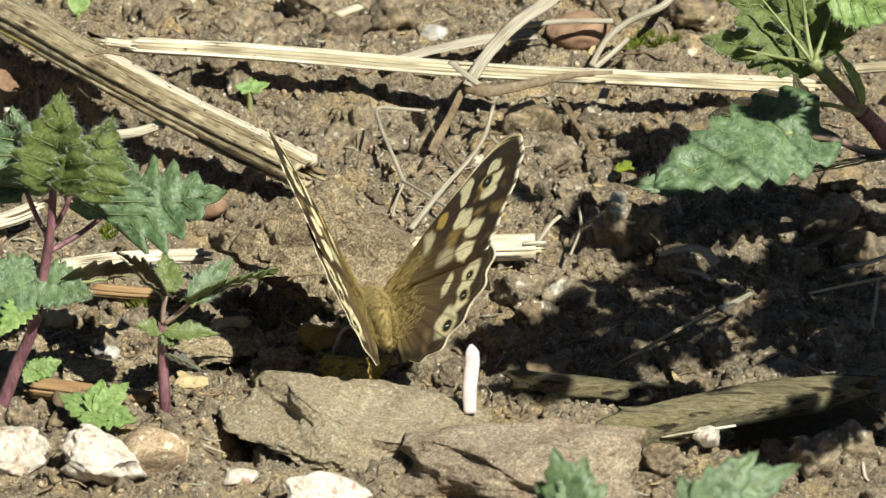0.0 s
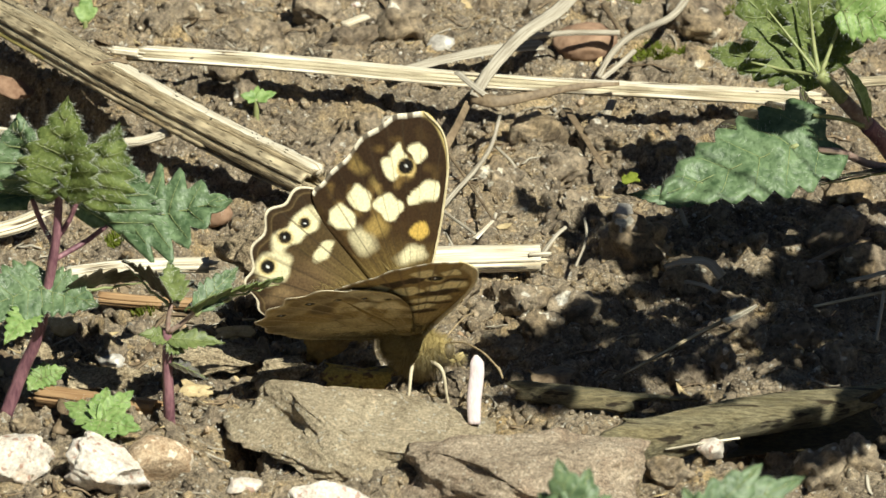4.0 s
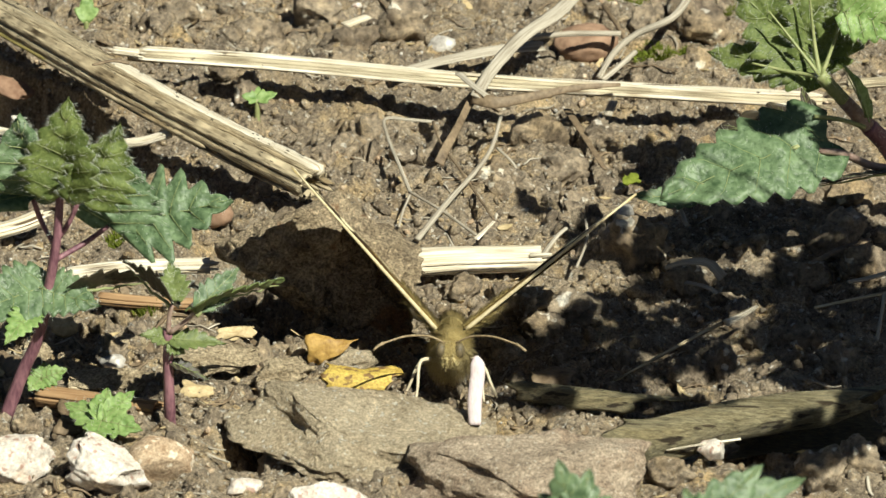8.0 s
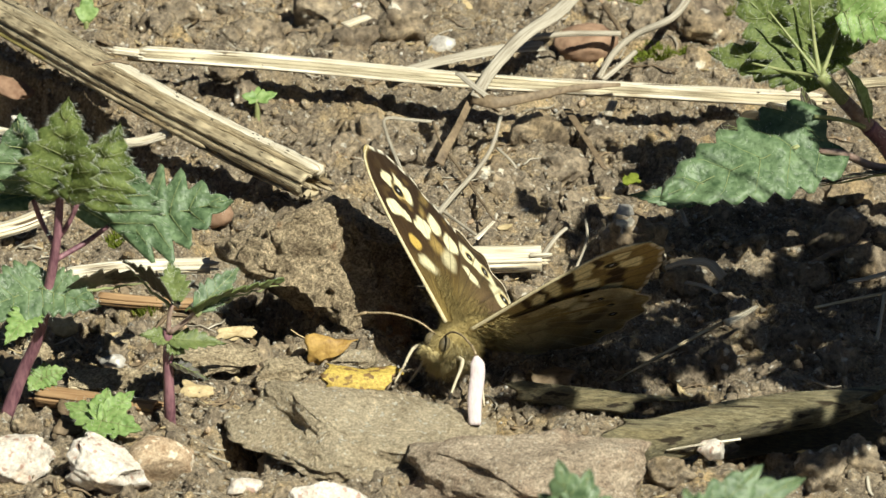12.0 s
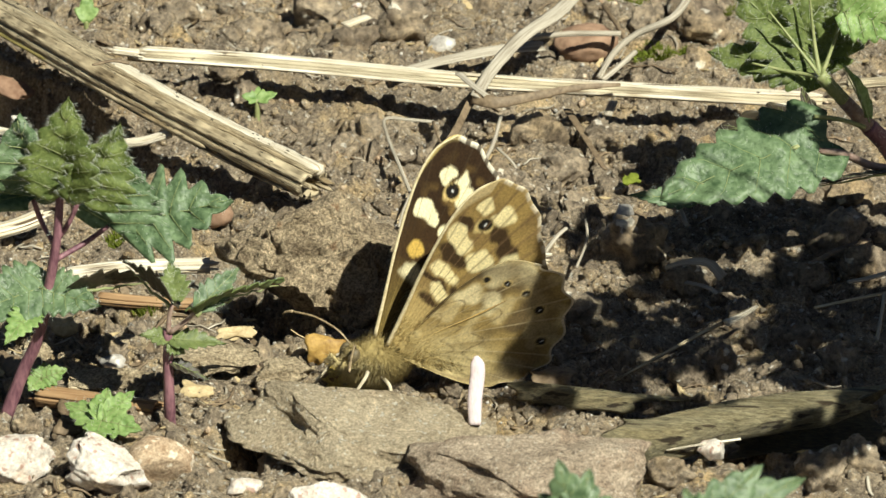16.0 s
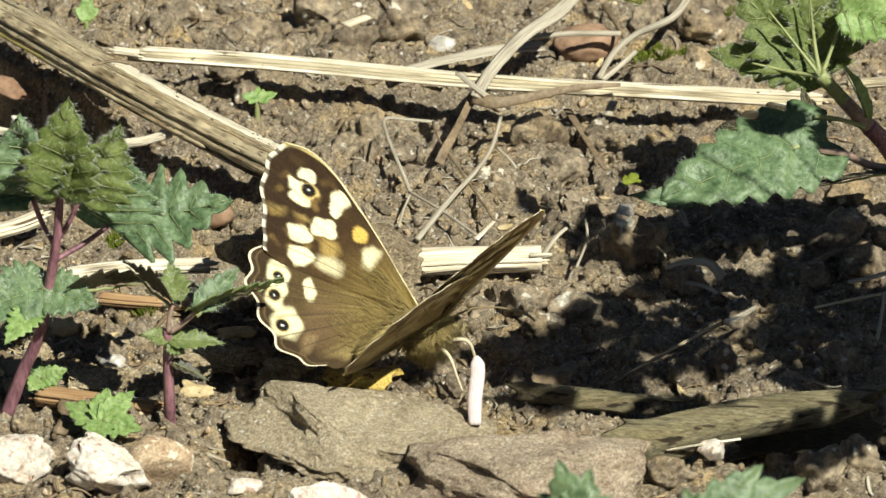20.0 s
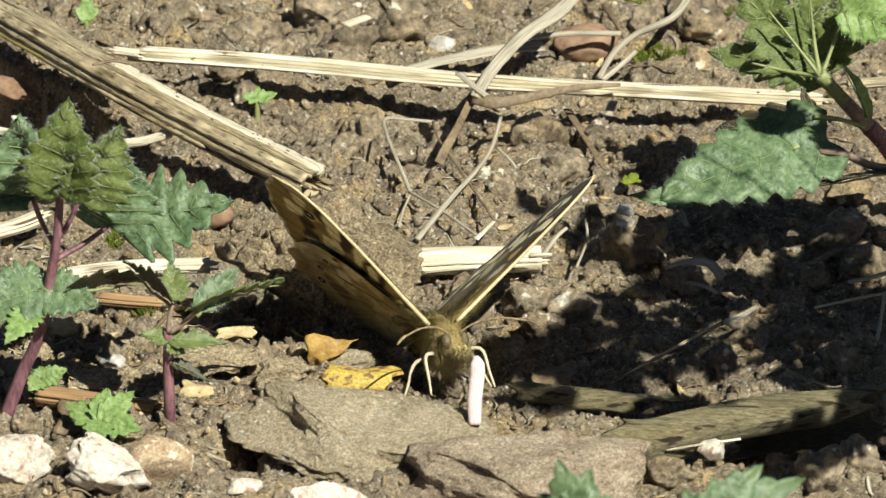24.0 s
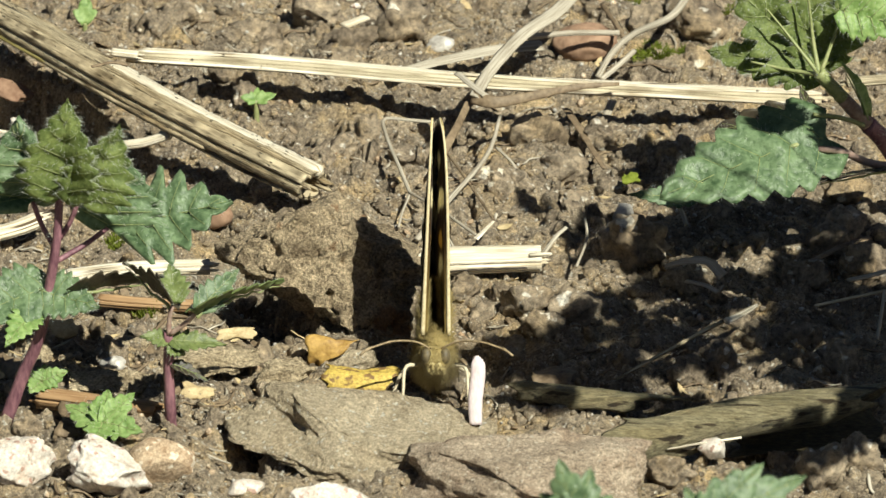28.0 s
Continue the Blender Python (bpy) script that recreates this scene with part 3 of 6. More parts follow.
BLOCK_AT = (-14.3, -19.4, 5.7)


def build_block():
    """The big lump of baked clay behind the butterfly: steep broken faces, a ridge on top, undercut at one side."""
    bm = bmesh.new()
    bmesh.ops.create_icosphere(bm, subdivisions=6, radius=14.0)
    planes = [((-0.40, 0.30, 0.87), 7.6), ((0.60, 0.15, 0.79), 8.0), ((-0.87, -0.25, 0.42), 10.6), ((-0.50, -0.42, -0.76), 4.2), ((0.88, 0.1, -0.46), 10.6),
              ((0.10, -0.93, 0.35), 6.4), ((-0.42, -0.85, 0.30), 7.6), ((0.62, -0.62, 0.48), 8.6), ((0, 1, 0), 8.0), ((0, 0, -1), 9.5)]
    planes = [(Vector(n).normalized(), d) for n, d in planes]
    for v in bm.verts:
        p = v.co.normalized()
        q = v.co.copy()
        for _ in range(2):
            for n, d in planes:
                over = q.dot(n) - d
                if over > 0:
                    q -= n * over * 0.93
        rough = noise.noise(q * 0.16 + Vector((3, 1, 9))) * 1.1 + noise.noise(q * 0.42) * 0.7 + noise.noise(q * 1.1) * 0.32 + noise.noise(q * 2.6) * 0.17
        rough += 0.75 * ridge(q * 0.33) + 0.45 * ridge(q * 0.8) + 0.22 * ridge(q * 1.9) - 0.5
        pit = max(0, noise.noise(q * 0.7 + Vector((20, 0, 0))) - 0.22) * 3.0 + max(0, noise.noise(q * 0.45 + Vector((5, 9, 0))) - 0.3) * 4.0
        v.co = q + p * (rough - pit)
    return single("clay_lump", (-14.4, -20.9, 6.5), bm, BLOCK, "big rough lump of baked brown clay on the soil", "clay lump")


build_block().location = Vector(BLOCK_AT) * MM

stone("flat_stone", (-9.5, -55.9, 0.0), (13.6, 10.5, 5.0), 8, GREYSTONE, "broad flat grey-brown stone half sunk in soil", "stone",
      turn=(10, 3, 6), sink=0.55, level=6, rough=0.3, facets=11, fine=0.05, cut=(0.5, 0.85), crag=0.035)
stone("flat_stone", (9.4, -69.0, 0.0), (15.0, 10.0, 5.0), 16, BROWNSTONE, "wide worn grey-brown stone with a cracked edge", "stone",
      turn=(8, -4, -8), sink=0.55, level=6, rough=0.3, facets=11, fine=0.05, cut=(0.5, 0.85), crag=0.035)
stone("flint_stone", (-48.2, -63.2, 0.0), (5.6, 4.0, 3.4), 3, FLINT, "white flint stone with brown stains", "stone", turn=(0, 10, 20), level=5, rough=0.25, facets=16, fine=0.05, cut=(0.42, 0.78), crag=0.06)
stone("flint_stone", (-37.2, -66.1, 0.0), (7.4, 3.8, 3.6), 5, FLINT, "wedge-shaped white flint with reddish stains", "stone", turn=(0, 30, 8), level=5, rough=0.25, facets=16, fine=0.05, cut=(0.42, 0.78), crag=0.06)
stone("flint_stone", (-12.6, -75.2, 0.0), (7.2, 4.2, 3.0), 12, FLINT, "flat white flint half buried in soil", "stone", turn=(0, 4, 0), level=5, rough=0.2, facets=16, fine=0.05, cut=(0.42, 0.78), crag=0.06)
stone("flint_stone", (-22.3, -67.3, 0.0), (2.6, 1.4, 0.9), 13, FLINT, "small white flint chip in the soil", "stone", turn=(0, 0, 10), level=3)
stone("pebble", (-31.8, -64.0, 0.0), (4.0, 3.0, 3.0), 6, TANSTONE, "smooth tan pebble beside white flints", "pebble", turn=(0, 8, 0), level=4, rough=0.12, facets=3, fine=0.015)
stone("pebble", (-52.8, 38.7, -0.0), (0.7, 0.6, 0.6), 31, FLINT, "tiny white pebble on the soil", "pebble", level=2)
stone("pebble", (21.9, 8.9, 0.0), (1.7, 1.3, 1.1), 32, PALESTONE, "pale grey angular pebble on shaded soil", "pebble", level=3)
stone("pebble", (19.7, 2.8, 0.0), (1.0, 0.8, 0.8), 33, PALESTONE, "small pale grey pebble on shaded soil", "pebble", level=3)
stone("pebble", (18.1, 60.1, 0.0), (4.2, 3.0, 2.4), 34, ORANGE, "rounded orange-brown pebble among dry grass", "pebble", level=4, rough=0.12, facets=3)
stone("pebble", (-27.8, 7.7, 0.0), (2.6, 2.0, 1.6), 35, ORANGE, "smooth reddish brown pebble beside the clay lump", "pebble", level=3, rough=0.12, facets=3)
stone("pebble", (-54.5, 49.1, 0.0), (3.4, 2.4, 1.0), 36, ORANGE, "flat reddish brown stone fragment", "pebble", turn=(0, 15, -20), sink=0.6, level=4, rough=0.3, facets=9, fine=0.08)
stone("pebble", (30.5, -61.4, 1.4), (1.8, 1.4, 1.4), 37, FLINT, "lumpy whitish pebble against the bark", "pebble", level=3)
stone("pebble", (30.2, -21.0, 0.0), (0.5, 0.5, 0.4), 38, TANSTONE, "tiny tan pebble in the shade", "pebble", level=2)
stone("pebble", (-18.1, -34.0, 0.0), (1.3, 0.9, 0.8), 39, FLINT, "small white stone chip", "pebble", sink=0.6, level=3, facets=9)
stone("pebble", (-27.5, 63.8, 0.0), (0.8, 0.7, 0.8), 41, FLINT, "tiny white pebble on crumbly soil", "pebble", level=2)
stone("pebble", (-11.0, 75.5, 0.0), (0.8, 0.6, 0.6), 42, FLINT, "tiny white pebble on crumbly soil", "pebble", level=2)
stone("pebble", (-28.9, 50.2, 0.0), (1.8, 1.2, 0.8), 43, PALESTONE, "pale grey flake of stone on soil", "pebble", level=3)
stone("pebble", (-0.1, 62.0, 0.0), (2.0, 1.6, 1.2), 44, PALESTONE, "pale grey pebble beside flat dry grass", "pebble", level=3)
stone("pebble", (-38.3, -33.7, 0.0), (1.6, 1.2, 1.0), 45, PALESTONE, "grey speckled pebble on the soil", "pebble", level=3)
stone("pebble", (-31.9, -39.9, 0.0), (1.4, 1.2, 1.0), 46, PALESTONE, "small grey pebble by the nettle stem", "pebble", level=3)
stone("pebble", (-11.8, -47.9, 3.0), (0.7, 0.6, 0.5), 48, FLINT, "tiny white grit on the flat stone", "pebble", level=2)
stone("pebble", (-10.6, -35.0, 0.6), (3.6, 1.8, 1.6), 51, GREYSTONE, "dark grey gritty stone in front of the amber leaf", "pebble", sink=0.5, level=4, rough=0.3, facets=9, fine=0.08, crag=0.1)
stone("pebble", (19.6, 58.8, 0.0), (1.0, 0.8, 0.6), 49, ORANGE, "small orange-brown pebble on soil", "pebble", level=2)


# ---- dry stalks and grass ----
def stalk(name, points, width, tall, mat, label, seed, category="stalk", strands=(), frayed=True, specks=0, count=40, groove=0.42):
    """A dead hollow stalk: a grooved main stem, split strands along it and frayed slivers at its broken ends."""
    at = Vector(points[0])
    rel = [Vector(p) - at for p in points]
    ob = thing(name, at, label, category)
    path = curve_points(rel, count)
    rnd = random.Random(seed)
    size = [1 + 0.03 * math.sin(i * 0.17 + seed) + rnd.uniform(-0.012, 0.012) for i in range(count)]
    bm = sweep(bmesh.new(), path, oval(width, tall, 54, groove, seed, ridges=7), size, rough=0.02, seed=seed, hollow=0.8 if tall > 1.8 else 0.0)
    part("main_stem", bm, mat, ob)
    axis = (rel[-1] - rel[0]).normalized()
    across = axis.cross(Vector((0, 0, 1))).normalized()
    for k, (s0, s1, off, lift, w, m2) in enumerate(strands):
        i0, i1 = int(s0 * (count - 1)), int(s1 * (count - 1)) + 1
        sub = [p + across * off + Vector((0, 0, lift + 0.1 * math.sin(i * 0.13 + k))) for i, p in enumerate(path[i0:i1])]
        sz = [1 + rnd.uniform(-0.03, 0.03) for _ in sub]
        sz[0] *= 0.5
        sz[-1] *= 0.4
        part("split_strand", sweep(bmesh.new(), sub, oval(w, w * 0.55, 10, 0.3, seed + k), sz, rough=0.04, seed=k), m2, ob)
    if specks:
        bm = bmesh.new()
        for _ in range(specks):
            p = path[rnd.randrange(2, count - 2)]
            a = rnd.uniform(-1.2, 1.6)
            at2 = p + across * math.sin(a) * width * 0.62 + Vector((0, 0, math.cos(a) * tall * 0.62 + 0.1)) + axis * rnd.uniform(-1, 1)
            m = Matrix.Translation(at2) @ axis.to_track_quat("X", "Z").to_matrix().to_4x4() @ Matrix.Diagonal((rnd.uniform(0.1, 0.45), 0.08, 0.08, 1))
            bmesh.ops.create_icosphere(bm, subdivisions=1, radius=1.0, matrix=m)
        part("dark_specks", bm, LEAFPURPLE_SHADE, ob, "blackish specks of mould")
    if frayed:
        for end, d in ((rel[0], -axis), (rel[-1], axis)):
            for k in range(4):
                o = across * rnd.uniform(-0.4, 0.4) * width + Vector((0, 0, rnd.uniform(-0.3, 0.35) * tall))
                ln = rnd.uniform(0.5, 1.9)
                sliver = [end + o * 0.9 - d * 1.5, end + o + d * ln * 0.5, end + o * 1.15 + d * ln]
                part("sliver", sweep(bmesh.new(), sliver, oval(width * 0.22, width * 0.14, 6), [1, 0.8, 0.15]), mat, ob)
    return ob


def blade(name, points, width, thick, mat, label, up=(0, 0, 1), taper=(1, 1), count=24, category="dry grass", seed=0, rough=0.04):
    """A single flat or round dry blade, bent along its points."""
    at = Vector(points[0])
    path = curve_points([Vector(p) - at for p in points], count)
    rnd = random.Random(seed + 5)
    size = [(taper[0] + (taper[1] - taper[0]) * i / (count - 1)) * (1 + rnd.uniform(-0.06, 0.06)) for i in range(count)]
    n = 12
    prof = oval(width, thick, n, 0.15, seed)
    return single(name, at, sweep(bmesh.new(), path, prof, size, up=up, rough=rough, seed=seed), mat, label, category)


stalk("dead_stalk", [(-60.2, 63.6, 6.5), (-51.1, 51.1, 6.5), (-37.0, 31.3, 6.5), (-25.0, 17.9, 5.6), (-15.6, 8.6, 4.6)], 5.2, 3.8, DEADSTALK,
      "thick weathered hollow dead stalk with a broken end", 3,
      strands=[(0.0, 0.44, -3.3, 0.2, 1.5, DEADSTALK), (0.0, 0.36, -2.2, 0.9, 0.9, STRAWDULL), (0.41, 1.0, -1.2, 1.2, 3.3, STRAW), (0.50, 0.98, -0.2, 1.55, 0.8, STRAWDULL),
               (0.0, 0.34, 2.5, -0.5, 0.9, OLIVESTICK), (0.25, 0.72, 2.4, -0.4, 1.0, DEADSTALK), (0.3, 0.97, 2.0, -0.9, 1.1, STRAWDULL),
               (0.05, 0.5, 0.6, 1.6, 0.8, DEADSTALK), (0.1, 0.46, -0.8, 1.6, 0.7, STRAWDULL), (0.0, 0.3, 1.7, 1.0, 0.7, STRAWDULL),
               (0.62, 0.93, 0.9, 1.3, 0.9, STRAWDULL), (0.7, 0.9, 1.9, 0.5, 0.7, DEADSTALK)], count=80, specks=110, groove=0.5)
stalk("straw_stalk", [(-39.0, 44.5, 6.6), (-18.5, 41.8, 6.2), (3.9, 37.7, 5.8), (25.5, 35.6, 5.2), (46.7, 34.0, 4.6)], 2.3, 1.5, STRAWDULL,
      "long pale straw stalk lying across the soil", 7, strands=[(0.02, 1.0, -0.72, 0.55, 1.35, STRAW), (0.0, 0.98, 0.92, -0.1, 1.0, STRAW),
                                                                  (0.48, 1.0, 0.05, 0.85, 0.8, STRAW), (0.0, 0.3, 0.3, 0.6, 0.5, STRAW)], count=70, specks=6)
stalk("straw_piece", [(-40.9, 43.4, 7.6), (-37.7, 42.9, 7.4)], 1.5, 1.0, STRAW, "short torn end of pale straw", 9, count=8)
stalk("straw_stalk", [(-6.3, -11.5, 3.0), (1.1, -10.2, 3.0), (11.6, -9.5, 3.0)], 3.6, 3.2, STRAW, "cut piece of thick pale straw with splintered end", 12,
      strands=[(0.3, 0.95, 1.3, -0.6, 1.2, STRAWDULL), (0.0, 1.0, -1.0, 1.0, 1.3, STRAW)], count=30)
stalk("straw_stalk", [(-44.3, -12.7, 2.2), (-36.4, -10.8, 2.4), (-27.6, -10.6, 2.6)], 2.8, 1.8, STRAW, "pale flattened straw beside the nettle", 14, count=24,
      strands=[(0.2, 0.9, 1.0, -0.3, 0.9, STRAWDULL)])
stalk("brown_stick", [(-46.4, -44.0, 1.2), (-39.5, -46.6, 1.4), (-32.8, -48.9, 1.4)], 2.9, 2.6, BROWNSTICK, "short thick brown stick behind young leaves", 16, category="stick", count=24)
stalk("brown_stick", [(-40.4, -18.3, 1.8), (-34.8, -19.5, 1.8), (-28.1, -20.2, 1.8)], 1.9, 1.5, BROWNSTICK, "short smooth brown stick behind the seedling", 15, category="stick", count=20)
stalk("straw_stalk", [(-54.9, -1.7, 2.6), (-50.9, 0.5, 2.8), (-48.3, 2.7, 3.0)], 3.0, 1.6, STRAW, "end of a flattened pale straw", 16, count=14)
stalk("straw_stalk", [(-55.8, 30.0, 2.8), (-52.9, 28.6, 2.8), (-50.6, 27.2, 2.8)], 1.4, 1.0, STRAW, "thin pale straw among the nettle leaves", 17, count=12)
stalk("straw_piece", [(-40.0, 24.8, 3.0), (-36.5, 24.3, 3.6), (-33.2, 24.0, 4.8)], 1.7, 1.1, STRAW, "torn pale straw piece under the dead stalk", 18, count=14)
stalk("grey_stalk", [(49.9, 36.4, 6.0), (59.7, 38.2, 6.0)], 1.8, 1.2, STRAWDULL, "grey weathered stalk behind the nettle stem", 19, count=14)

blade("dry_grass", [(17.5, 60.0, 9.5), (14.5, 51.6, 9.5), (9.9, 43.6, 9.4), (6.0, 34.7, 8.6), (4.0, 28.2, 7.8)], 1.9, 0.5, GRASS, "flat greyish dry grass blade over the straw", up=(0.2, -0.5, 1), taper=(1.15, 0.8), seed=1)
blade("dead_leaf", [(3.7, 28.7, 7.6), (6.6, 27.4, 7.4), (11.5, 29.5, 7.4), (16.4, 32.0, 7.4), (21.8, 33.5, 7.2)], 2.1, 0.45, BROWNLEAF, "curled brown dead leaf strip across the straw", up=(0, -0.9, 0.5), taper=(1.0, 0.25), category="dead leaf", seed=2)
blade("dry_grass", [(1.9, 34.7, 8.2), (3.7, 30.3, 8.4), (5.3, 28.1, 8.0)], 1.0, 0.4, GRASS, "short folded scrap of dry grass", seed=3)
blade("dry_grass", [(-5.9, 46.6, 3.2), (-0.3, 50.1, 3.4), (6.8, 53.3, 3.6), (12.5, 56.2, 3.0)], 2.4, 0.3, GRASS, "wide flat pale dry grass under the straw", up=(0, -0.4, 1), taper=(0.6, 0.9), seed=4)
blade("dry_grass", [(10.0, 54.6, 4.6), (16.0, 55.6, 4.8), (22.3, 56.1, 4.6)], 0.8, 0.8, GRASS, "thin pale dry grass stem", seed=5)
blade("dry_grass", [(31.4, 61.8, 8.0), (28.7, 55.5, 7.0), (24.1, 54.8, 5.0), (21.3, 52.0, 3.6), (19.4, 46.6, 2.6)], 1.1, 0.9, GRASS, "curved dry grass stem leaning on soil", taper=(1.1, 0.8), seed=6)
blade("dry_grass", [(24.1, 54.0, 3.0), (22.0, 50.2, 2.6), (19.9, 46.8, 2.2)], 0.8, 0.6, GRASS, "short dry grass stem", seed=7)
blade("dry_grass", [(20.3, 64.4, 5.0), (21.9, 58.9, 4.6), (22.8, 55.1, 4.4)], 0.7, 0.6, BROWNLEAF, "thin brown dead stem", seed=8)
blade("dry_grass", [(-1.1, 29.3, 4.0), (-4.3, 29.1, 4.4), (-7.1, 29.3, 4.4), (-6.8, 25.1, 4.0), (-5.4, 17.8, 3.4), (-3.9, 11.2, 2.4)], 0.5, 0.42, GRASS, "thin bent dry grass stem", count=40, seed=9)
blade("dry_grass", [(7.1, 28.8, 5.0), (5.9, 20.4, 4.4), (3.8, 14.3, 3.8), (0.7, 6.7, 3.4), (-3.1, -3.5, 2.8)], 0.8, 0.6, GRASS, "leaning pale dry grass stem", taper=(0.6, 1.1), seed=10)
blade("dry_grass", [(3.7, 30.8, 7.0), (1.9, 24.5, 5.6), (0.4, 20.4, 4.4), (-0.5, 18.3, 3.2)], 1.3, 0.25, BROWNLEAF, "flat greyish strip of dry grass", up=(0.4, -0.7, 0.6), taper=(0.7, 1.1), seed=11)
blade("dry_grass", [(-1.2, 28.9, 4.2), (-0.3, 23.0, 4.0), (2.5, 14.4, 3.4), (6.2, 2.3, 2.6)], 0.35, 0.3, BROWNLEAF, "fine dark dry grass stem", seed=12)
blade("dry_grass", [(-4.0, 10.6, 2.8), (-0.3, 4.8, 3.0), (3.9, -2.6, 3.0)], 0.42, 0.36, GRASS, "fine pale dry grass stem", seed=13)
blade("straw_chip", [(3.9, -3.9, 3.0), (5.0, -2.2, 3.4), (6.1, -0.4, 3.8)], 0.8, 0.3, STRAW, "tiny pale straw chip", seed=14, taper=(1, 0.5))
blade("dry_grass", [(-4.0, 10.2, 2.6), (-4.8, 6.1, 2.2), (-5.3, 2.4, 1.8)], 0.35, 0.3, GRASS, "fine pale dry grass stem", seed=15)
blade("dry_grass", [(14.7, -4.2, 4.6), (13.5, -5.5, 4.0), (11.9, -8.7, 3.2)], 0.6, 0.45, GRASS, "short grey dry stem by the straw end", seed=16)
blade("dry_grass", [(17.0, -2.5, 5.0), (17.1, -5.4, 3.6), (15.8, -9.9, 2.0)], 0.4, 0.35, GRASS, "fine grey dry grass stem on soil", seed=17)
blade("dry_grass", [(27.6, 4.5, 4.6), (28.5, 3.4, 3.6), (29.2, 1.1, 2.4)], 0.6, 0.5, GRASS, "short curved dry stem in shade", seed=18)
blade("dry_curl", [(26.3, -12.2, 3.0), (28.7, -13.7, 4.4), (31.2, -14.4, 4.6), (33.0, -15.5, 3.2)], 1.4, 0.4, GRASS, "curled pale scrap of dry grass", up=(0, -0.6, 0.8), taper=(0.5, 1.1), seed=19)
blade("dry_grass", [(28.7, -14.6, 2.2), (31.0, -16.4, 2.4), (32.3, -17.4, 2.0)], 0.9, 0.4, GRASS, "short pale scrap of dry grass", seed=20)
blade("twig", [(18.6, -41.1, 1.0), (23.9, -36.5, 2.0), (30.3, -30.5, 3.0), (36.3, -26.4, 4.2)], 0.62, 0.55, DEADSTALK, "thin grey twig with a pale tip", taper=(0.6, 1.0), category="twig", seed=21)
blade("twig_tip", [(32.9, -29.9, 3.9), (34.6, -28.7, 4.2), (36.6, -26.6, 4.5)], 1.1, 0.8, STRAW, "pale peeled end lying on the twig", category="twig", taper=(1.1, 0.5), seed=22)
blade("dry_grass", [(51.7, -21.8, 4.0), (51.1, -26.3, 3.0), (50.4, -30.8, 2.0)], 0.5, 0.45, GRASS, "fine pale dry stem", seed=23)
blade("dry_grass", [(47.7, -15.1, 2.4), (50.4, -14.2, 2.6), (53.8, -12.8, 3.0)], 0.8, 0.5, GRASS, "dry grass stem on the soil", seed=24)
blade("dry_grass", [(43.5, -21.4, 2.0), (48.9, -18.7, 2.0), (53.6, -16.4, 2.0)], 0.5, 0.4, STRAWDULL, "grey dry grass stem in shade", seed=25)
blade("dry_grass", [(-28.1, -45.8, 1.2), (-25.4, -50.2, 1.4), (-22.6, -55.0, 1.2)], 0.9, 0.5, STRAWDULL, "short flat straw scrap in the soil", seed=26)
blade("dead_leaf", [(15.4, 37.8, 2.0), (17.1, 30.7, 2.0), (19.7, 19.8, 1.8)], 1.8, 0.5, BROWNLEAF, "brown strip of dead leaf on the soil", up=(0.4, -0.4, 1), category="dead leaf", taper=(0.8, 0.5), seed=27)
blade("dry_grass", [(6.6, 23.6, 3.0), (8.3, 21.0, 2.4), (9.0, 19.8, 1.8)], 0.4, 0.35, GRASS, "fine pale dry grass on soil", seed=28)
blade("dead_leaf", [(-42.6, 24.8, 13.5), (-40.2, 26.3, 13.4), (-38.3, 26.5, 13.0)], 0.9, 0.5, BROWNLEAF, "dark shrivelled scrap on the dead stalk", category="dead leaf", taper=(0.6, 0.9), seed=29)
blade("straw_scrap", [(21.1, 39.5, 2.4), (20.3, 35.5, 2.2)], 1.2, 0.4, GRASS, "short pale scrap of straw", seed=30)
blade("straw_scrap", [(-12.4, 63.7, 2.6), (-9.6, 66.5, 2.6)], 1.6, 0.5, STRAW, "flat pale straw scrap on soil", seed=31)
blade("dead_leaf", [(43.4, -7.0, 1.0), (47.6, -2.1, 1.0), (51.1, 0.4, 1.0)], 1.0, 0.4, BROWNLEAF, "dark dead leaf strip in shade", category="dead leaf", seed=32)


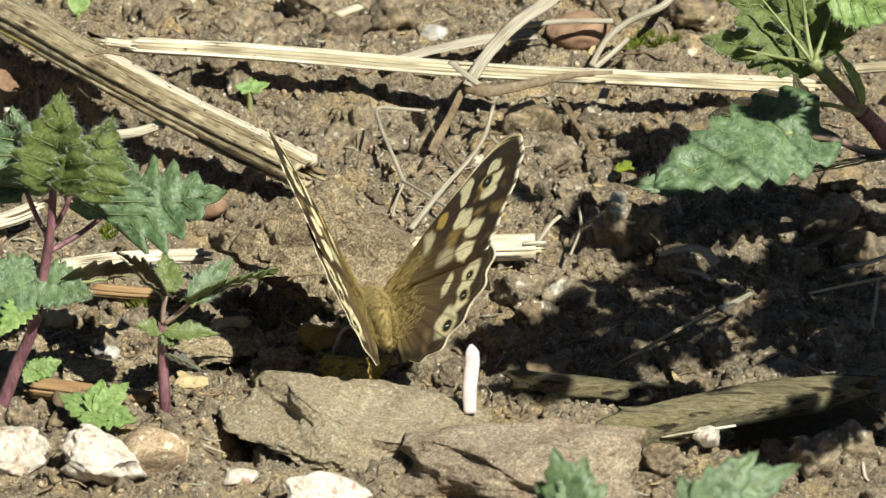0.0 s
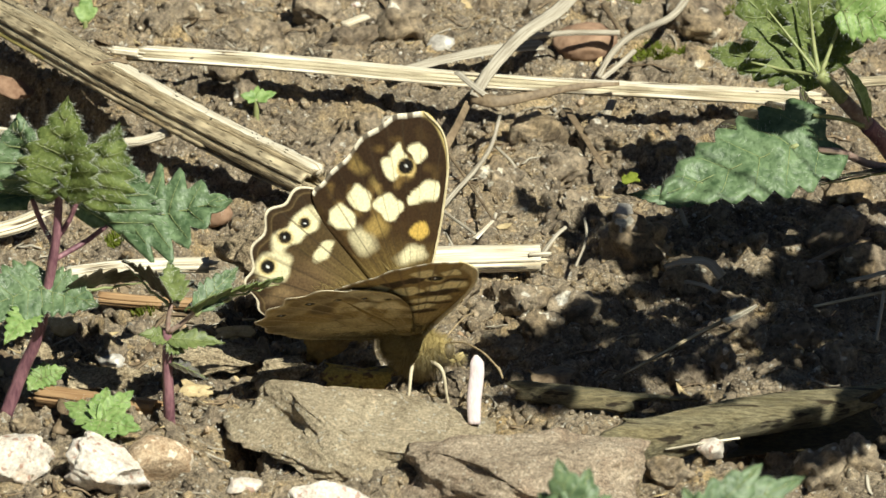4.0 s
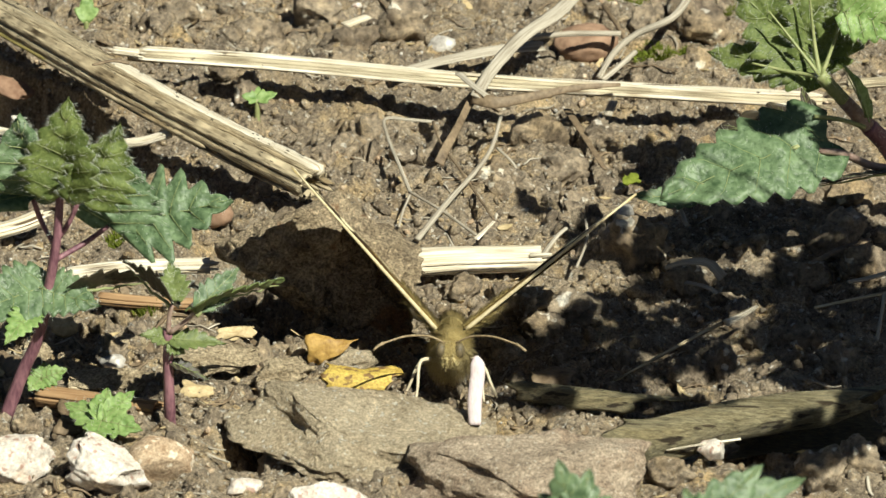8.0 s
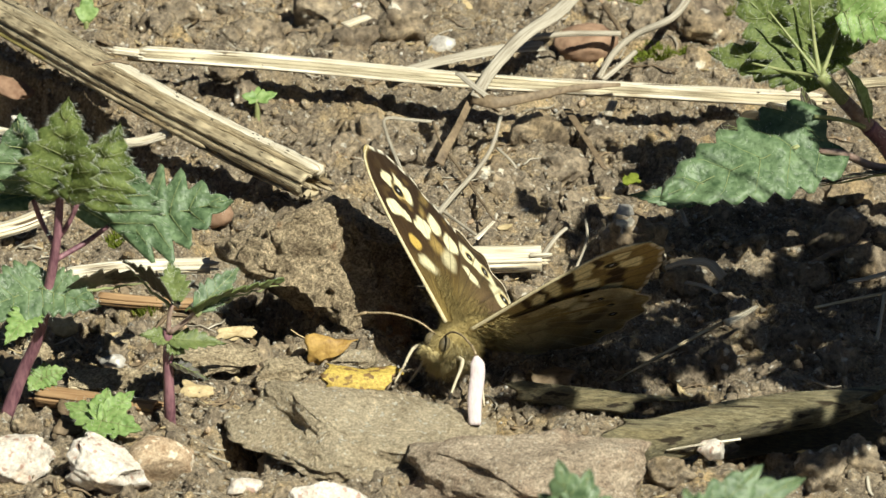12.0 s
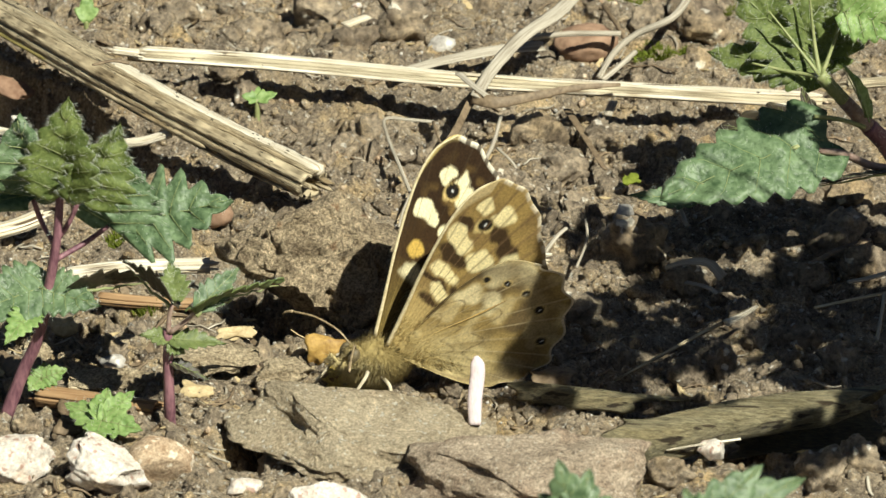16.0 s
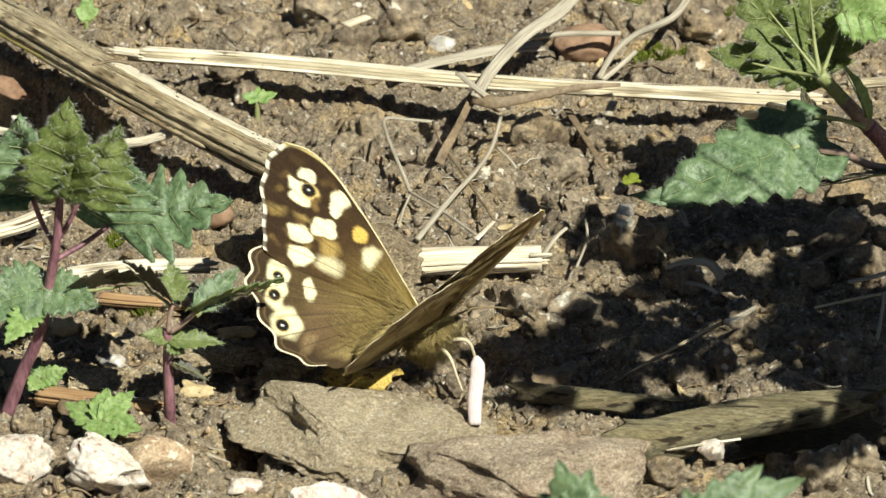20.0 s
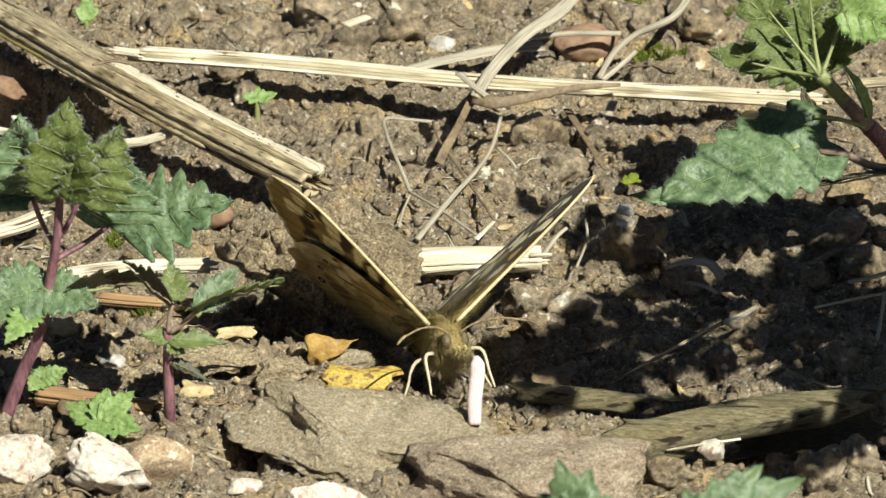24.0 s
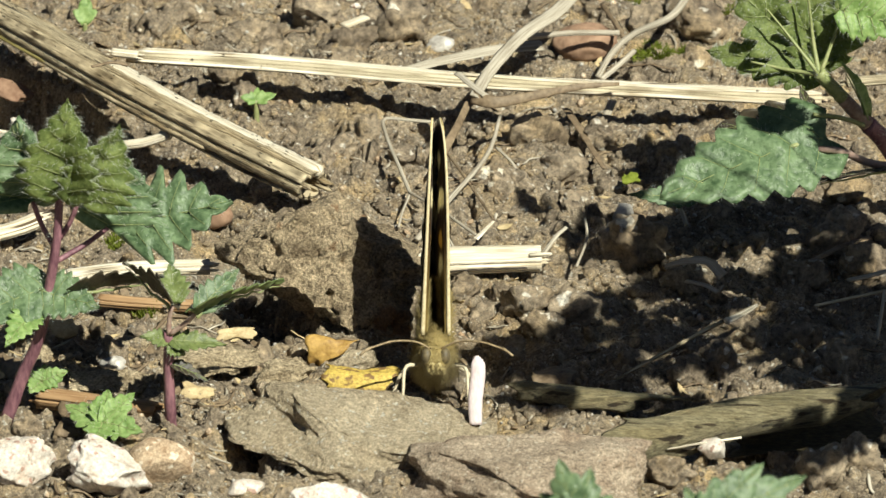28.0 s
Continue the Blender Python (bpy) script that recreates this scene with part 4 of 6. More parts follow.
# ---- fallen leaves, bark, pale shoot ----
def scrap(name, corners, bend, mat, label, category, thick=0.25, seed=0, n=14):
    """A curled flake between four corners (mm), with ragged edges and thickness."""
    a, b, c, d = [Vector(q) for q in corners]
    at = a.copy()
    nrm = (b - a).cross(d - a).normalized()
    bm = bmesh.new()
    rows = [[], []]
    for i in range(n + 1):
        r = [[], []]
        for j in range(n + 1):
            u, v = i / n, j / n
            ru = u + 0.05 * math.sin(9 * v + seed) * (abs(u - 0.5) * 2) + 0.05 * noise.noise(Vector((v * 5, seed, u)))
            rv = v + 0.07 * math.sin(7 * u + seed * 2) * (abs(v - 0.5) * 2) + 0.06 * noise.noise(Vector((u * 5, seed + 4, v)))
            p = a.lerp(b, ru).lerp(d.lerp(c, ru), rv) - at
            p += nrm * (bend * (1 - (2 * v - 1) ** 2) + 0.35 * noise.noise(Vector((u * 3, v * 3, seed))) + 0.12 * noise.noise(Vector((u * 11, v * 11, seed))))
            r[0].append(bm.verts.new(p))
            r[1].append(bm.verts.new(p - nrm * thick))
        rows[0].append(r[0])
        rows[1].append(r[1])
    t, l = rows
    for i in range(n):
        for j in range(n):
            bm.faces.new((t[i][j], t[i + 1][j], t[i + 1][j + 1], t[i][j + 1]))
            bm.faces.new((l[i][j], l[i][j + 1], l[i + 1][j + 1], l[i + 1][j]))
        bm.faces.new((t[i][0], l[i][0], l[i + 1][0], t[i + 1][0]))
        bm.faces.new((t[i + 1][n], l[i + 1][n], l[i][n], t[i][n]))
        bm.faces.new((t[0][i + 1], l[0][i + 1], l[0][i], t[0][i]))
        bm.faces.new((t[n][i], l[n][i], l[n][i + 1], t[n][i + 1]))
    return single(name, at, bm, mat, label, category)


scrap("yellow_leaf", [(-13.8, -42.3, 1.4), (-6.0, -43.5, 1.4), (-4.7, -39.9, 2.6), (-13.4, -39.0, 2.8)], 0.6, YELLOW, "torn scrap of bright yellow fallen leaf", "fallen leaf", seed=1)
scrap("amber_leaf", [(-15.2, -35.5, 1.0), (-13.9, -35.9, 1.4), (-9.7, -35.3, 4.2), (-15.8, -34.9, 4.6)], 0.9, AMBER, "curled amber-brown fallen leaf against the clay lump", "fallen leaf", seed=3)
scrap("dead_leaf", [(-30.2, -43.6, 1.0), (-26.7, -44.1, 0.8), (-26.2, -42.6, 1.4), (-29.8, -41.4, 2.0)], 0.4, PALELEAF, "small torn pale yellow leaf scrap", "fallen leaf", seed=4)
scrap("dead_leaf", [(21.7, 16.0, 1.6), (23.9, 16.5, 1.6), (23.6, 18.4, 1.8), (22.1, 18.4, 1.8)], 0.2, MOSS, "small green leaf scrap on the soil", "fallen leaf", seed=14)
scrap("bark_slab", [(20.5, -62.4, 0.5), (46.0, -54.3, 3.0), (49.6, -52.3, 6.5), (18.6, -60.6, 6.0)], 1.8, BARK, "weathered olive-brown slab of bark half buried", "bark", thick=1.2, seed=5, n=40)
# this second sheet is coloured dark in place of the hollow's shade
scrap("bark_slab", [(32.6, -54.2, -2.0), (49.1, -52.4, -2.0), (50.2, -46.3, 3.0), (35.4, -53.5, 1.0)], -1.5, SHADEDBARK, "dark sheet standing in for the shade in the bark hollow", "bark", thick=0.8, seed=6, n=30)
blade("bark_fibre", [(25.2, -62.1, 2.8), (29.1, -61.4, 3.2), (33.6, -60.4, 3.4)], 0.5, 0.3, STRAW, "pale split fibre along the bark edge", category="bark", taper=(0.5, 1.0), seed=41)
scrap("dead_leaf", [(7.8, -45.2, 1.4), (19.4, -49.0, 1.4), (29.2, -47.1, 1.8), (9.1, -43.6, 2.6)], 1.6, BARK, "curved olive-brown dead leaf strip along the bark", "dead leaf", thick=0.5, seed=7, n=20)
scrap("dead_leaf", [(10.8, -41.2, 0.6), (14.7, -42.7, 0.6), (15.4, -37.1, 1.6), (9.9, -37.9, 1.6)], 0.7, BROWNLEAF, "dark brown dead leaf in the shade", "dead leaf", seed=8)
stone("soil_plate", (-18.1, -40.0, 2.7), (3.9, 2.0, 1.1), 9, CRUST, "tan flake of dried clay on the soil", "clay flake", turn=(14, 3, 8), sink=1.1, level=5, rough=0.45, facets=13, fine=0.08, cut=(0.5, 0.85), crag=0.16)
scrap("dead_leaf", [(-52.6, -35.1, 1.0), (-47.1, -42.0, 1.0), (-48.6, -36.5, 2.0), (-52.8, -30.2, 2.0)], 0.4, BROWNLEAF, "brown dead leaf below the nettle", "dead leaf", seed=10)
scrap("dead_leaf", [(-44.0, -53.0, 0.8), (-35.7, -52.0, 0.8), (-36.2, -44.9, 1.6), (-43.7, -45.6, 1.6)], 0.7, BROWNLEAF, "olive-brown dead leaf under young leaves", "dead leaf", seed=11)

stone("soil_plate", (-38.4, -39.1, 0.9), (5.6, 2.8, 1.1), 21, CRUST, "tan crust of dried soil under the nettle", "clay flake", turn=(14, 3, 8), sink=1.1, level=5, rough=0.45, facets=13, fine=0.08, cut=(0.5, 0.85), crag=0.16)
stone("soil_plate", (-25.7, -36.4, 2.7), (4.5, 3.1, 1.1), 22, CRUST, "tan crust of dried soil by the seedling", "clay flake", turn=(14, 3, 8), sink=1.1, level=5, rough=0.45, facets=13, fine=0.08, cut=(0.5, 0.85), crag=0.16)
scrap("dead_leaf", [(-26.5, -31.3, 2.5), (-21.9, -30.6, 2.5), (-22.1, -29.3, 3.2), (-25.9, -29.6, 3.2)], 0.4, PALELEAF, "small tan scrap of dead leaf", "dead leaf", seed=24)
scrap("dead_leaf", [(-47.7, -27.7, 1.0), (-42.8, -26.4, 1.0), (-43.2, -23.8, 2.0), (-47.1, -24.8, 2.0)], 0.8, PALELEAF, "yellowish curled dead leaf under the nettle", "dead leaf", seed=25)

stone("soil_plate", (-17.5, -42.1, 0.8), (3.4, 2.0, 1.1), 31, CRUST, "pale crust of dried soil beside the flat stone", "clay flake", turn=(14, 3, 8), sink=1.1, level=5, rough=0.45, facets=13, fine=0.08, cut=(0.5, 0.85), crag=0.16)
stone("soil_plate", (-47.2, -31.2, 0.8), (3.4, 2.2, 1.1), 32, CRUST, "pale crust of dried soil under the nettle", "clay flake", turn=(14, 3, 8), sink=1.1, level=5, rough=0.45, facets=13, fine=0.08, cut=(0.5, 0.85), crag=0.16)
stone("soil_plate", (-35.8, -28.8, 0.8), (3.0, 2.2, 1.1), 33, CRUST, "pale crust of dried soil behind the seedling", "clay flake", turn=(14, 3, 8), sink=1.1, level=5, rough=0.45, facets=13, fine=0.08, cut=(0.5, 0.85), crag=0.16)


def build_shoot():
    bm = bmesh.new()
    base = Vector((3.6, -55.8, 3.0))
    tip = Vector((3.8, -52.7, 10.2))
    path = curve_points([Vector((0, 0, 0)), (tip - base) * 0.35 + Vector((-0.1, 0, 0)), (tip - base) * 0.75 + Vector((0.15, 0, 0)), tip - base], 22)
    size = [0.86 + 0.18 * math.sin(i / 21 * 3) if i < 17 else (1.0, 0.9, 0.75, 0.5, 0.2)[i - 17] for i in range(22)]
    sweep(bm, path, oval(1.75, 0.95, 12, 0.1, 4), size, up=(0, -1, 0.2))
    single("pale_shoot", base, bm, PETAL, "slender pinkish-white fallen petal standing upright in the soil", "petal")


build_shoot()


def build_litter():
    """Short fibres of dry grass and root strewn over the soil, too many to count."""
    rnd = random.Random(61)
    for name, mat, label, count, w in (("dry_litter", GRASS, "short dry grass fibres strewn over the soil", 190, 0.34), ("root_litter", BROWNLEAF, "dark root fibres and leaf bits in the soil", 170, 0.42)):
        bm = bmesh.new()
        for k in range(count):
            x, y = rnd.uniform(-55, 55), rnd.uniform(-72, 86)
            ln, a, bend = rnd.uniform(1.5, 6.5), rnd.uniform(0, 6.28), rnd.uniform(-0.8, 0.8)
            pts = []
            for i in range(5):
                u = (i / 4 - 0.5) * ln
                px, py = x + math.cos(a + bend * u / ln) * u, y + math.sin(a + bend * u / ln) * u
                pts.append(Vector((px, py, max(height(px, py), height(x, y) - 0.4) + 0.15 + 0.25 * rnd.random())))
            sweep(bm, curve_points(pts, 7), oval(w * rnd.uniform(0.6, 1.6), w * 0.6, 5), [0.6, 1, 1.1, 1, 1, 0.8, 0.4], seed=k)
        tagged(finish(new(name, mesh_of(name, bm)), mat), label, "litter", kind="stuff")


build_litter()

def build_leaf_bits():
    """Small flat bits of dead leaf, husk and straw lying on the soil, too many to count."""
    rnd = random.Random(91)
    for name, mat, label, count in (("leaf_bits", BROWNLEAF, "small brown bits of dead leaf on the soil", 150), ("husk_bits", PALELEAF, "small tan husks and straw bits on the soil", 130)):
        bm = bmesh.new()
        for k in range(count):
            if rnd.random() < 0.35:
                x, y = rnd.uniform(-52, -20), rnd.uniform(-48, -8)
            else:
                x, y = rnd.uniform(-55, 55), rnd.uniform(-70, 86)
            r = 0.45 + 1.1 * rnd.random() ** 2
            m = Matrix.Translation((x, y, height(x, y) + 0.3)) @ Euler((rnd.uniform(-0.6, 0.6), rnd.uniform(-0.6, 0.6), rnd.uniform(0, 6.3))).to_matrix().to_4x4()
            n = 7
            ring = [(math.cos(i * 6.283 / n) * r * rnd.uniform(0.7, 1.3), math.sin(i * 6.283 / n) * r * 0.5 * rnd.uniform(0.6, 1.3)) for i in range(n)]
            top = [bm.verts.new(m @ Vector((a, b, 0.12 * a * a / r))) for a, b in ring]
            low = [bm.verts.new(m @ Vector((a, b, 0.12 * a * a / r - 0.12))) for a, b in ring]
            bm.faces.new(top)
            bm.faces.new(low[::-1])
            for i in range(n):
                bm.faces.new((top[i], low[i], low[(i + 1) % n], top[(i + 1) % n]))
        tagged(finish(new(name, mesh_of(name, bm)), mat, smooth=False), label, "litter", kind="stuff")


build_leaf_bits()

# ---- moss ----
def moss(at, r, count, seed, label):
    rnd = random.Random(seed)
    bm = bmesh.new()
    z0 = height(at[0], at[1])
    roots = []
    for _ in range(count):
        a, q = rnd.uniform(0, 6.28), r * math.sqrt(rnd.random())
        x, y = math.cos(a) * q, math.sin(a) * q
        roots.append((Vector((x, y, height(at[0] + x, at[1] + y) - z0 - 0.2)), Vector((x * 0.3, y * 0.3, 1.0))))
    cones(bm, roots, 1.15, 0.16, rnd, 0.55)
    single("moss_tuft", (at[0], at[1], z0), bm, MOSS, label, "moss", "moss on the soil", smooth=False)


moss((26.9, 57.5, 0.0), 2.6, 420, 1, "small tuft of yellow-green moss")
moss((31.6, 58.3, -0.0), 1.8, 260, 2, "small tuft of yellow-green moss")
moss((33.6, 74.3, 0.0), 6.0, 900, 3, "wide cushion of yellow-green moss")
moss((24.3, 77.0, 0.0), 3.4, 380, 4, "cushion of dark green moss")
moss((-38.5, 1.8, 0.0), 1.8, 200, 5, "small tuft of moss by the straw")
moss((-34.7, -19.4, 0.0), 1.6, 180, 6, "small tuft of moss by the seedling")
moss((48.7, 6.5, 0.0), 1.0, 90, 7, "tiny tuft of moss on the soil")


# ---- nettles and seedlings ----
def build_nettle_tall():
    """The nettle with a purple stem and whorls of downy leaves."""
    base = Vector((-50.2, -48.3, 0.0))
    ob = thing("nettle", base, "young stinging nettle with purple stem and downy grey-green leaves", "nettle", "nettles")
    r = lambda p: Vector(p) - base
    part("stem", stem(bmesh.new(), [r((-50.3, -46.2, -1.0)), r((-48.1, -46.0, 5.0)), r((-46.1, -46.4, 10.0)), r((-44.5, -46.6, 18.0)), r((-43.7, -46.3, 23.5)), r((-43.3, -45.2, 30.0))], 0.85, 0.42, 22, 9), STEM, ob, "ridged purple stem")
    rnd = random.Random(4)
    part("stem_hairs", cones(bmesh.new(), [(r((-48.1, -46.0, 5.0)).lerp(r((-43.5, -45.9, 27.5)), k / 60), Vector((rnd.choice((-1, 1)), -0.5, 0))) for k in range(60)] * 3, 0.8, 0.035, rnd, 0.6), HAIR, ob, "fine pale hairs")
    for pts in ([(-44.0, -44.8, 20.0), (-45.7, -42.1, 22.0), (-46.7, -42.1, 25.0)], [(-43.6, -46.1, 22.0), (-42.3, -45.9, 24.0), (-41.2, -46.3, 27.0)], [(-44.1, -45.7, 19.0), (-40.8, -43.2, 20.0), (-38.2, -42.9, 22.0)],
                [(-45.3, -47.1, 12.6), (-46.2, -47.1, 14.0), (-46.5, -46.5, 15.0)], [(-45.2, -47.2, 13.0), (-43.1, -45.5, 14.0), (-41.5, -44.3, 15.0)]):
        part("petiole", stem(bmesh.new(), [r(p) for p in pts], 0.34, 0.3, 8, 7), STEM, ob)
    nettle_leaf(ob, r((-46.6, -41.7, 25.0)), r((-48.3, -41.4, 35.0)), 11.0, (-0.4, -1, 0.5), LEAFDARK, 1, fold=0.5, droop=0.06, hairs=300, depth=0.3, quilt=1.7)
    nettle_leaf(ob, r((-46.5, -42.1, 25.0)), r((-53.3, -34.4, 28.0)), 11.5, (0.2, -0.9, 0.7), LEAFDARK, 2, fold=0.35)
    nettle_leaf(ob, r((-43.0, -47.8, 28.0)), r((-42.2, -47.8, 40.0)), 9.5, (-0.2, -1, 0.3), LEAFHAIRY, 3, fold=0.55, droop=0.02, hairs=420, depth=0.36, quilt=1.7)
    nettle_leaf(ob, r((-41.2, -46.3, 27.0)), r((-36.3, -46.1, 36.0)), 9.5, (0.5, -1, 0.3), LEAFHAIRY, 4, fold=0.55, droop=0.04, hairs=420, depth=0.4, quilt=1.7)
    nettle_leaf(ob, r((-38.2, -42.9, 22.0)), r((-36.0, -40.3, 30.0)), 11.0, (0.2, -1, 0.4), LEAFDARK, 5, fold=0.55, droop=0.05, hairs=300, depth=0.36, quilt=1.7)
    nettle_leaf(ob, r((-35.8, -42.9, 22.0)), r((-24.0, -44.4, 26.0)), 11.5, (0.1, -0.75, 0.9), LEAFDARK, 6, fold=0.15, droop=0.06, hairs=90, teeth=5, depth=0.7, quilt=2.2)
    nettle_leaf(ob, r((-45.0, -46.2, 16.0)), r((-54.3, -49.6, 14.0)), 8.5, (0.0, -0.7, 0.8), LEAFDARK, 7, fold=0.12, droop=0.03, depth=0.3)
    nettle_leaf(ob, r((-45.9, -46.7, 15.8)), r((-38.9, -49.3, 15.0)), 6.4, (0.1, -0.75, 0.8), LEAFDARK, 8, fold=0.15, droop=0.04, depth=0.3)
    nettle_leaf(ob, r((-42.0, -47.2, 16.0)), r((-30.0, -45.3, 17.0)), 6.0, (0.1, 0.5, 0.9), LEAFPURPLE_SHADE, 9, fold=0.5, droop=0.04)
    nettle_leaf(ob, r((-46.5, -48.4, 14.0)), r((-49.5, -54.2, 13.0)), 4.0, (0.0, -0.6, 0.9), LEAFBRIGHT, 10, fold=0.2, hairs=20)


def build_nettle_seedling():
    base = Vector((-31.0, -53.6, 0.0))
    ob = thing("nettle_seedling", base, "small nettle seedling with purple stem and toothed leaves", "nettle", "nettles")
    r = lambda p: Vector(p) - base
    part("stem", stem(bmesh.new(), [r((-31.1, -51.8, -1.0)), r((-31.1, -53.1, 4.0)), r((-31.2, -53.2, 9.0)), r((-31.1, -53.2, 13.6))], 0.72, 0.55, 14, 9), STEM, ob, "ridged purple stem")
    for pts in ([(-31.1, -53.5, 13.4), (-31.0, -53.2, 15.0), (-30.7, -53.3, 16.8)], [(-31.0, -53.5, 13.4), (-29.3, -53.8, 14.8), (-27.7, -54.1, 16.6)]):
        part("petiole", stem(bmesh.new(), [r(p) for p in pts], 0.32, 0.28, 8, 7), PETIOLE, ob, "pale hairy leaf stalk")
    rnd = random.Random(6)
    part("stem_hairs", cones(bmesh.new(), [(r((-31.0, -53.1, 4.0)).lerp(r((-31.0, -52.4, 15.0)), k / 50), Vector((rnd.choice((-1, 1)), -0.5, 0.2))) for k in range(50)] * 3, 0.8, 0.032, rnd, 0.6), HAIR, ob, "fine pale hairs")
    nettle_leaf(ob, r((-30.7, -53.3, 16.8)), r((-36.3, -48.2, 20.0)), 6.5, (0.6, 0.4, 0.8), LEAFPURPLE_SHADE, 21, fold=0.5, droop=0.0, teeth=6)
    nettle_leaf(ob, r((-30.2, -52.5, 17.0)), r((-31.0, -48.2, 20.0)), 3.6, (0.2, -1, 0.3), LEAF, 22, fold=0.4, droop=0.0, teeth=5)
    nettle_leaf(ob, r((-28.0, -54.7, 16.6)), r((-17.9, -49.4, 18.0)), 7.5, (-0.1, 0.45, 0.9), LEAF, 23, fold=0.3, droop=-0.02, teeth=6, hairs=90, depth=0.5, quilt=2)
    nettle_leaf(ob, r((-27.6, -54.1, 16.8)), r((-23.0, -49.8, 20.0)), 3.6, (-0.2, -1, 0.4), LEAFDARK, 24, fold=0.3, droop=0.02, teeth=6)
    nettle_leaf(ob, r((-31.2, -53.3, 12.6)), r((-34.2, -53.7, 13.6)), 2.6, (0, -0.5, 0.9), LEAF, 25, fold=0.2, teeth=5, hairs=20)
    nettle_leaf(ob, r((-30.8, -53.6, 12.6)), r((-24.6, -53.8, 12.8)), 3.0, (0, -0.55, 0.9), LEAF, 26, fold=0.2, teeth=6, hairs=30)
    nettle_leaf(ob, r((-31.0, -53.8, 12.4)), r((-29.1, -54.1, 11.2)), 2.8, (0, -0.6, 0.8), LEAF, 27, fold=0.2, teeth=5, hairs=20)
    nettle_leaf(ob, r((-30.9, -53.4, 9.8)), r((-26.4, -54.6, 8.4)), 1.8, (0, -0.4, 0.9), LEAFPURPLE_SHADE, 28, fold=0.3, teeth=4, hairs=10)


def build_nettle_right():
    base = Vector((64.0, 16.0, -2.0))
    ob = thing("nettle", base, "larger stinging nettle with hairy green leaves shading the soil", "nettle", "nettles")
    r = lambda p: Vector(p) - base
    node, fork = (50.7, 4.0, 14.4), (44.8, 2.0, 21.8)
    part("stem", stem(bmesh.new(), [r((64.0, 16.0, -3.0)), r((55.5, 9.0, 7.2)), r((53.0, 6.0, 11.2)), r(node)], 1.5, 1.05, 20, 9), STEM, ob, "thick purple stem")
    part("upper_stem", stem(bmesh.new(), [r(node), r((49.3, 3.5, 16.1)), r((47.7, 3.0, 18.1))], 1.0, 0.85, 14, 9), PETIOLE, ob, "pinkish hairy upper stem")
    part("stem_tip", stem(bmesh.new(), [r((47.7, 3.0, 18.1)), r((46.2, 2.5, 20.0)), r(fork)], 0.86, 0.8, 14, 9), STEMGREEN, ob, "yellow-green stem tip")
    rnd = random.Random(8)
    part("stem_hairs", cones(bmesh.new(), [(r((53.0, 5.0, 11.6)).lerp(r(fork), k / 150), Vector((rnd.choice((-1, 1)), -0.5, 0.3))) for k in range(150)] * 2, 1.5, 0.04, rnd, 0.7), HAIR, ob, "fine pale hairs")
    for pts, r0, r1 in (([(54.3, 0.0, 10.4), (50.8, -2.0, 11.8), (47.3, -4.0, 14.2), (44.6, -4.0, 14.5)], 0.55, 0.4), ([(50.2, 2.0, 15.0), (47.4, 0.0, 16.8), (44.0, -1.0, 17.7)], 0.3, 0.26),
                        ([(45.1, 2.0, 21.5), (41.4, 4.0, 21.3), (36.8, 5.0, 22.0)], 0.34, 0.14), ([(44.8, 2.0, 21.5), (44.1, 4.0, 25.5), (43.4, 5.0, 31.6)], 0.34, 0.12),
                        ([(45.0, 2.0, 21.7), (46.6, 4.0, 25.5), (48.0, 5.0, 29.4)], 0.3, 0.12), ([(44.7, 2.0, 21.7), (41.4, 4.0, 25.5), (38.7, 5.0, 28.7)], 0.26, 0.1)):
        part("petiole", stem(bmesh.new(), [r(p) for p in pts], r0, r1, 12, 7), PETIOLE if pts[0][1] < 1.5 else STEMGREEN, ob, "thin leaf stalk")
    nettle_leaf(ob, r((45.5, -2.0, 15.2)), r((25.8, -12.0, 12.6)), 13.0, (0.05, -0.62, 0.85), LEAFDARK, 31, fold=0.12, droop=0.06, hairs=195, depth=0.32, blunt=0.45, quilt=2.4, teeth=7, label="broad dark green leaf")
    nettle_leaf(ob, r((45.0, 3.0, 15.6)), r((32.3, 4.0, 13.7)), 5.4, (0.0, -1.0, 0.25), LEAFPURPLE_SHADE, 32, fold=0.1, droop=0.0, teeth=4, hairs=20, depth=0.5, blunt=0.6, label="dark purple upturned half of a leaf")
    nettle_leaf(ob, r((44.1, 1.0, 15.7)), r((42.6, 2.0, 20.1)), 2.6, (0.2, -0.9, 0.3), LEAFPURPLE_SHADE, 37, fold=0.2, droop=0.0, teeth=3, hairs=10, depth=0.4)
    # underside leaf: its shade is painted in by the near-black colour
    nettle_leaf(ob, r((54.8, -2.0, 11.3)), r((41.1, -8.0, 11.7)), 4.6, (0.0, 0.3, 0.9), LEAFPURPLE_SHADE, 39, fold=0.1, droop=0.02, hairs=40, depth=0.25, label="leaf underside with its shade put into a near-black colour")
    nettle_leaf(ob, r((30.2, 4.0, 4.8)), r((22.1, 4.0, 5.3)), 3.0, (0.0, -0.8, 0.6), LEAFDARK, 43, fold=0.2, droop=0.0, hairs=20, depth=0.3)
    # the downy leaves at the top
    nettle_leaf(ob, r((45.3, 5.0, 20.8)), r((31.6, 9.0, 21.8)), 6.5, (0.1, -0.85, 0.6), LEAFHAIRY, 33, fold=0.3, droop=0.0, hairs=520, depth=0.4, quilt=1.6, blunt=0.6)
    nettle_leaf(ob, r((45.2, 6.0, 20.9)), r((34.1, 10.0, 30.3)), 10.0, (0.15, -1, 0.3), LEAFHAIRY, 34, fold=0.35, droop=-0.03, hairs=620, depth=0.6, teeth=6, quilt=1.6)
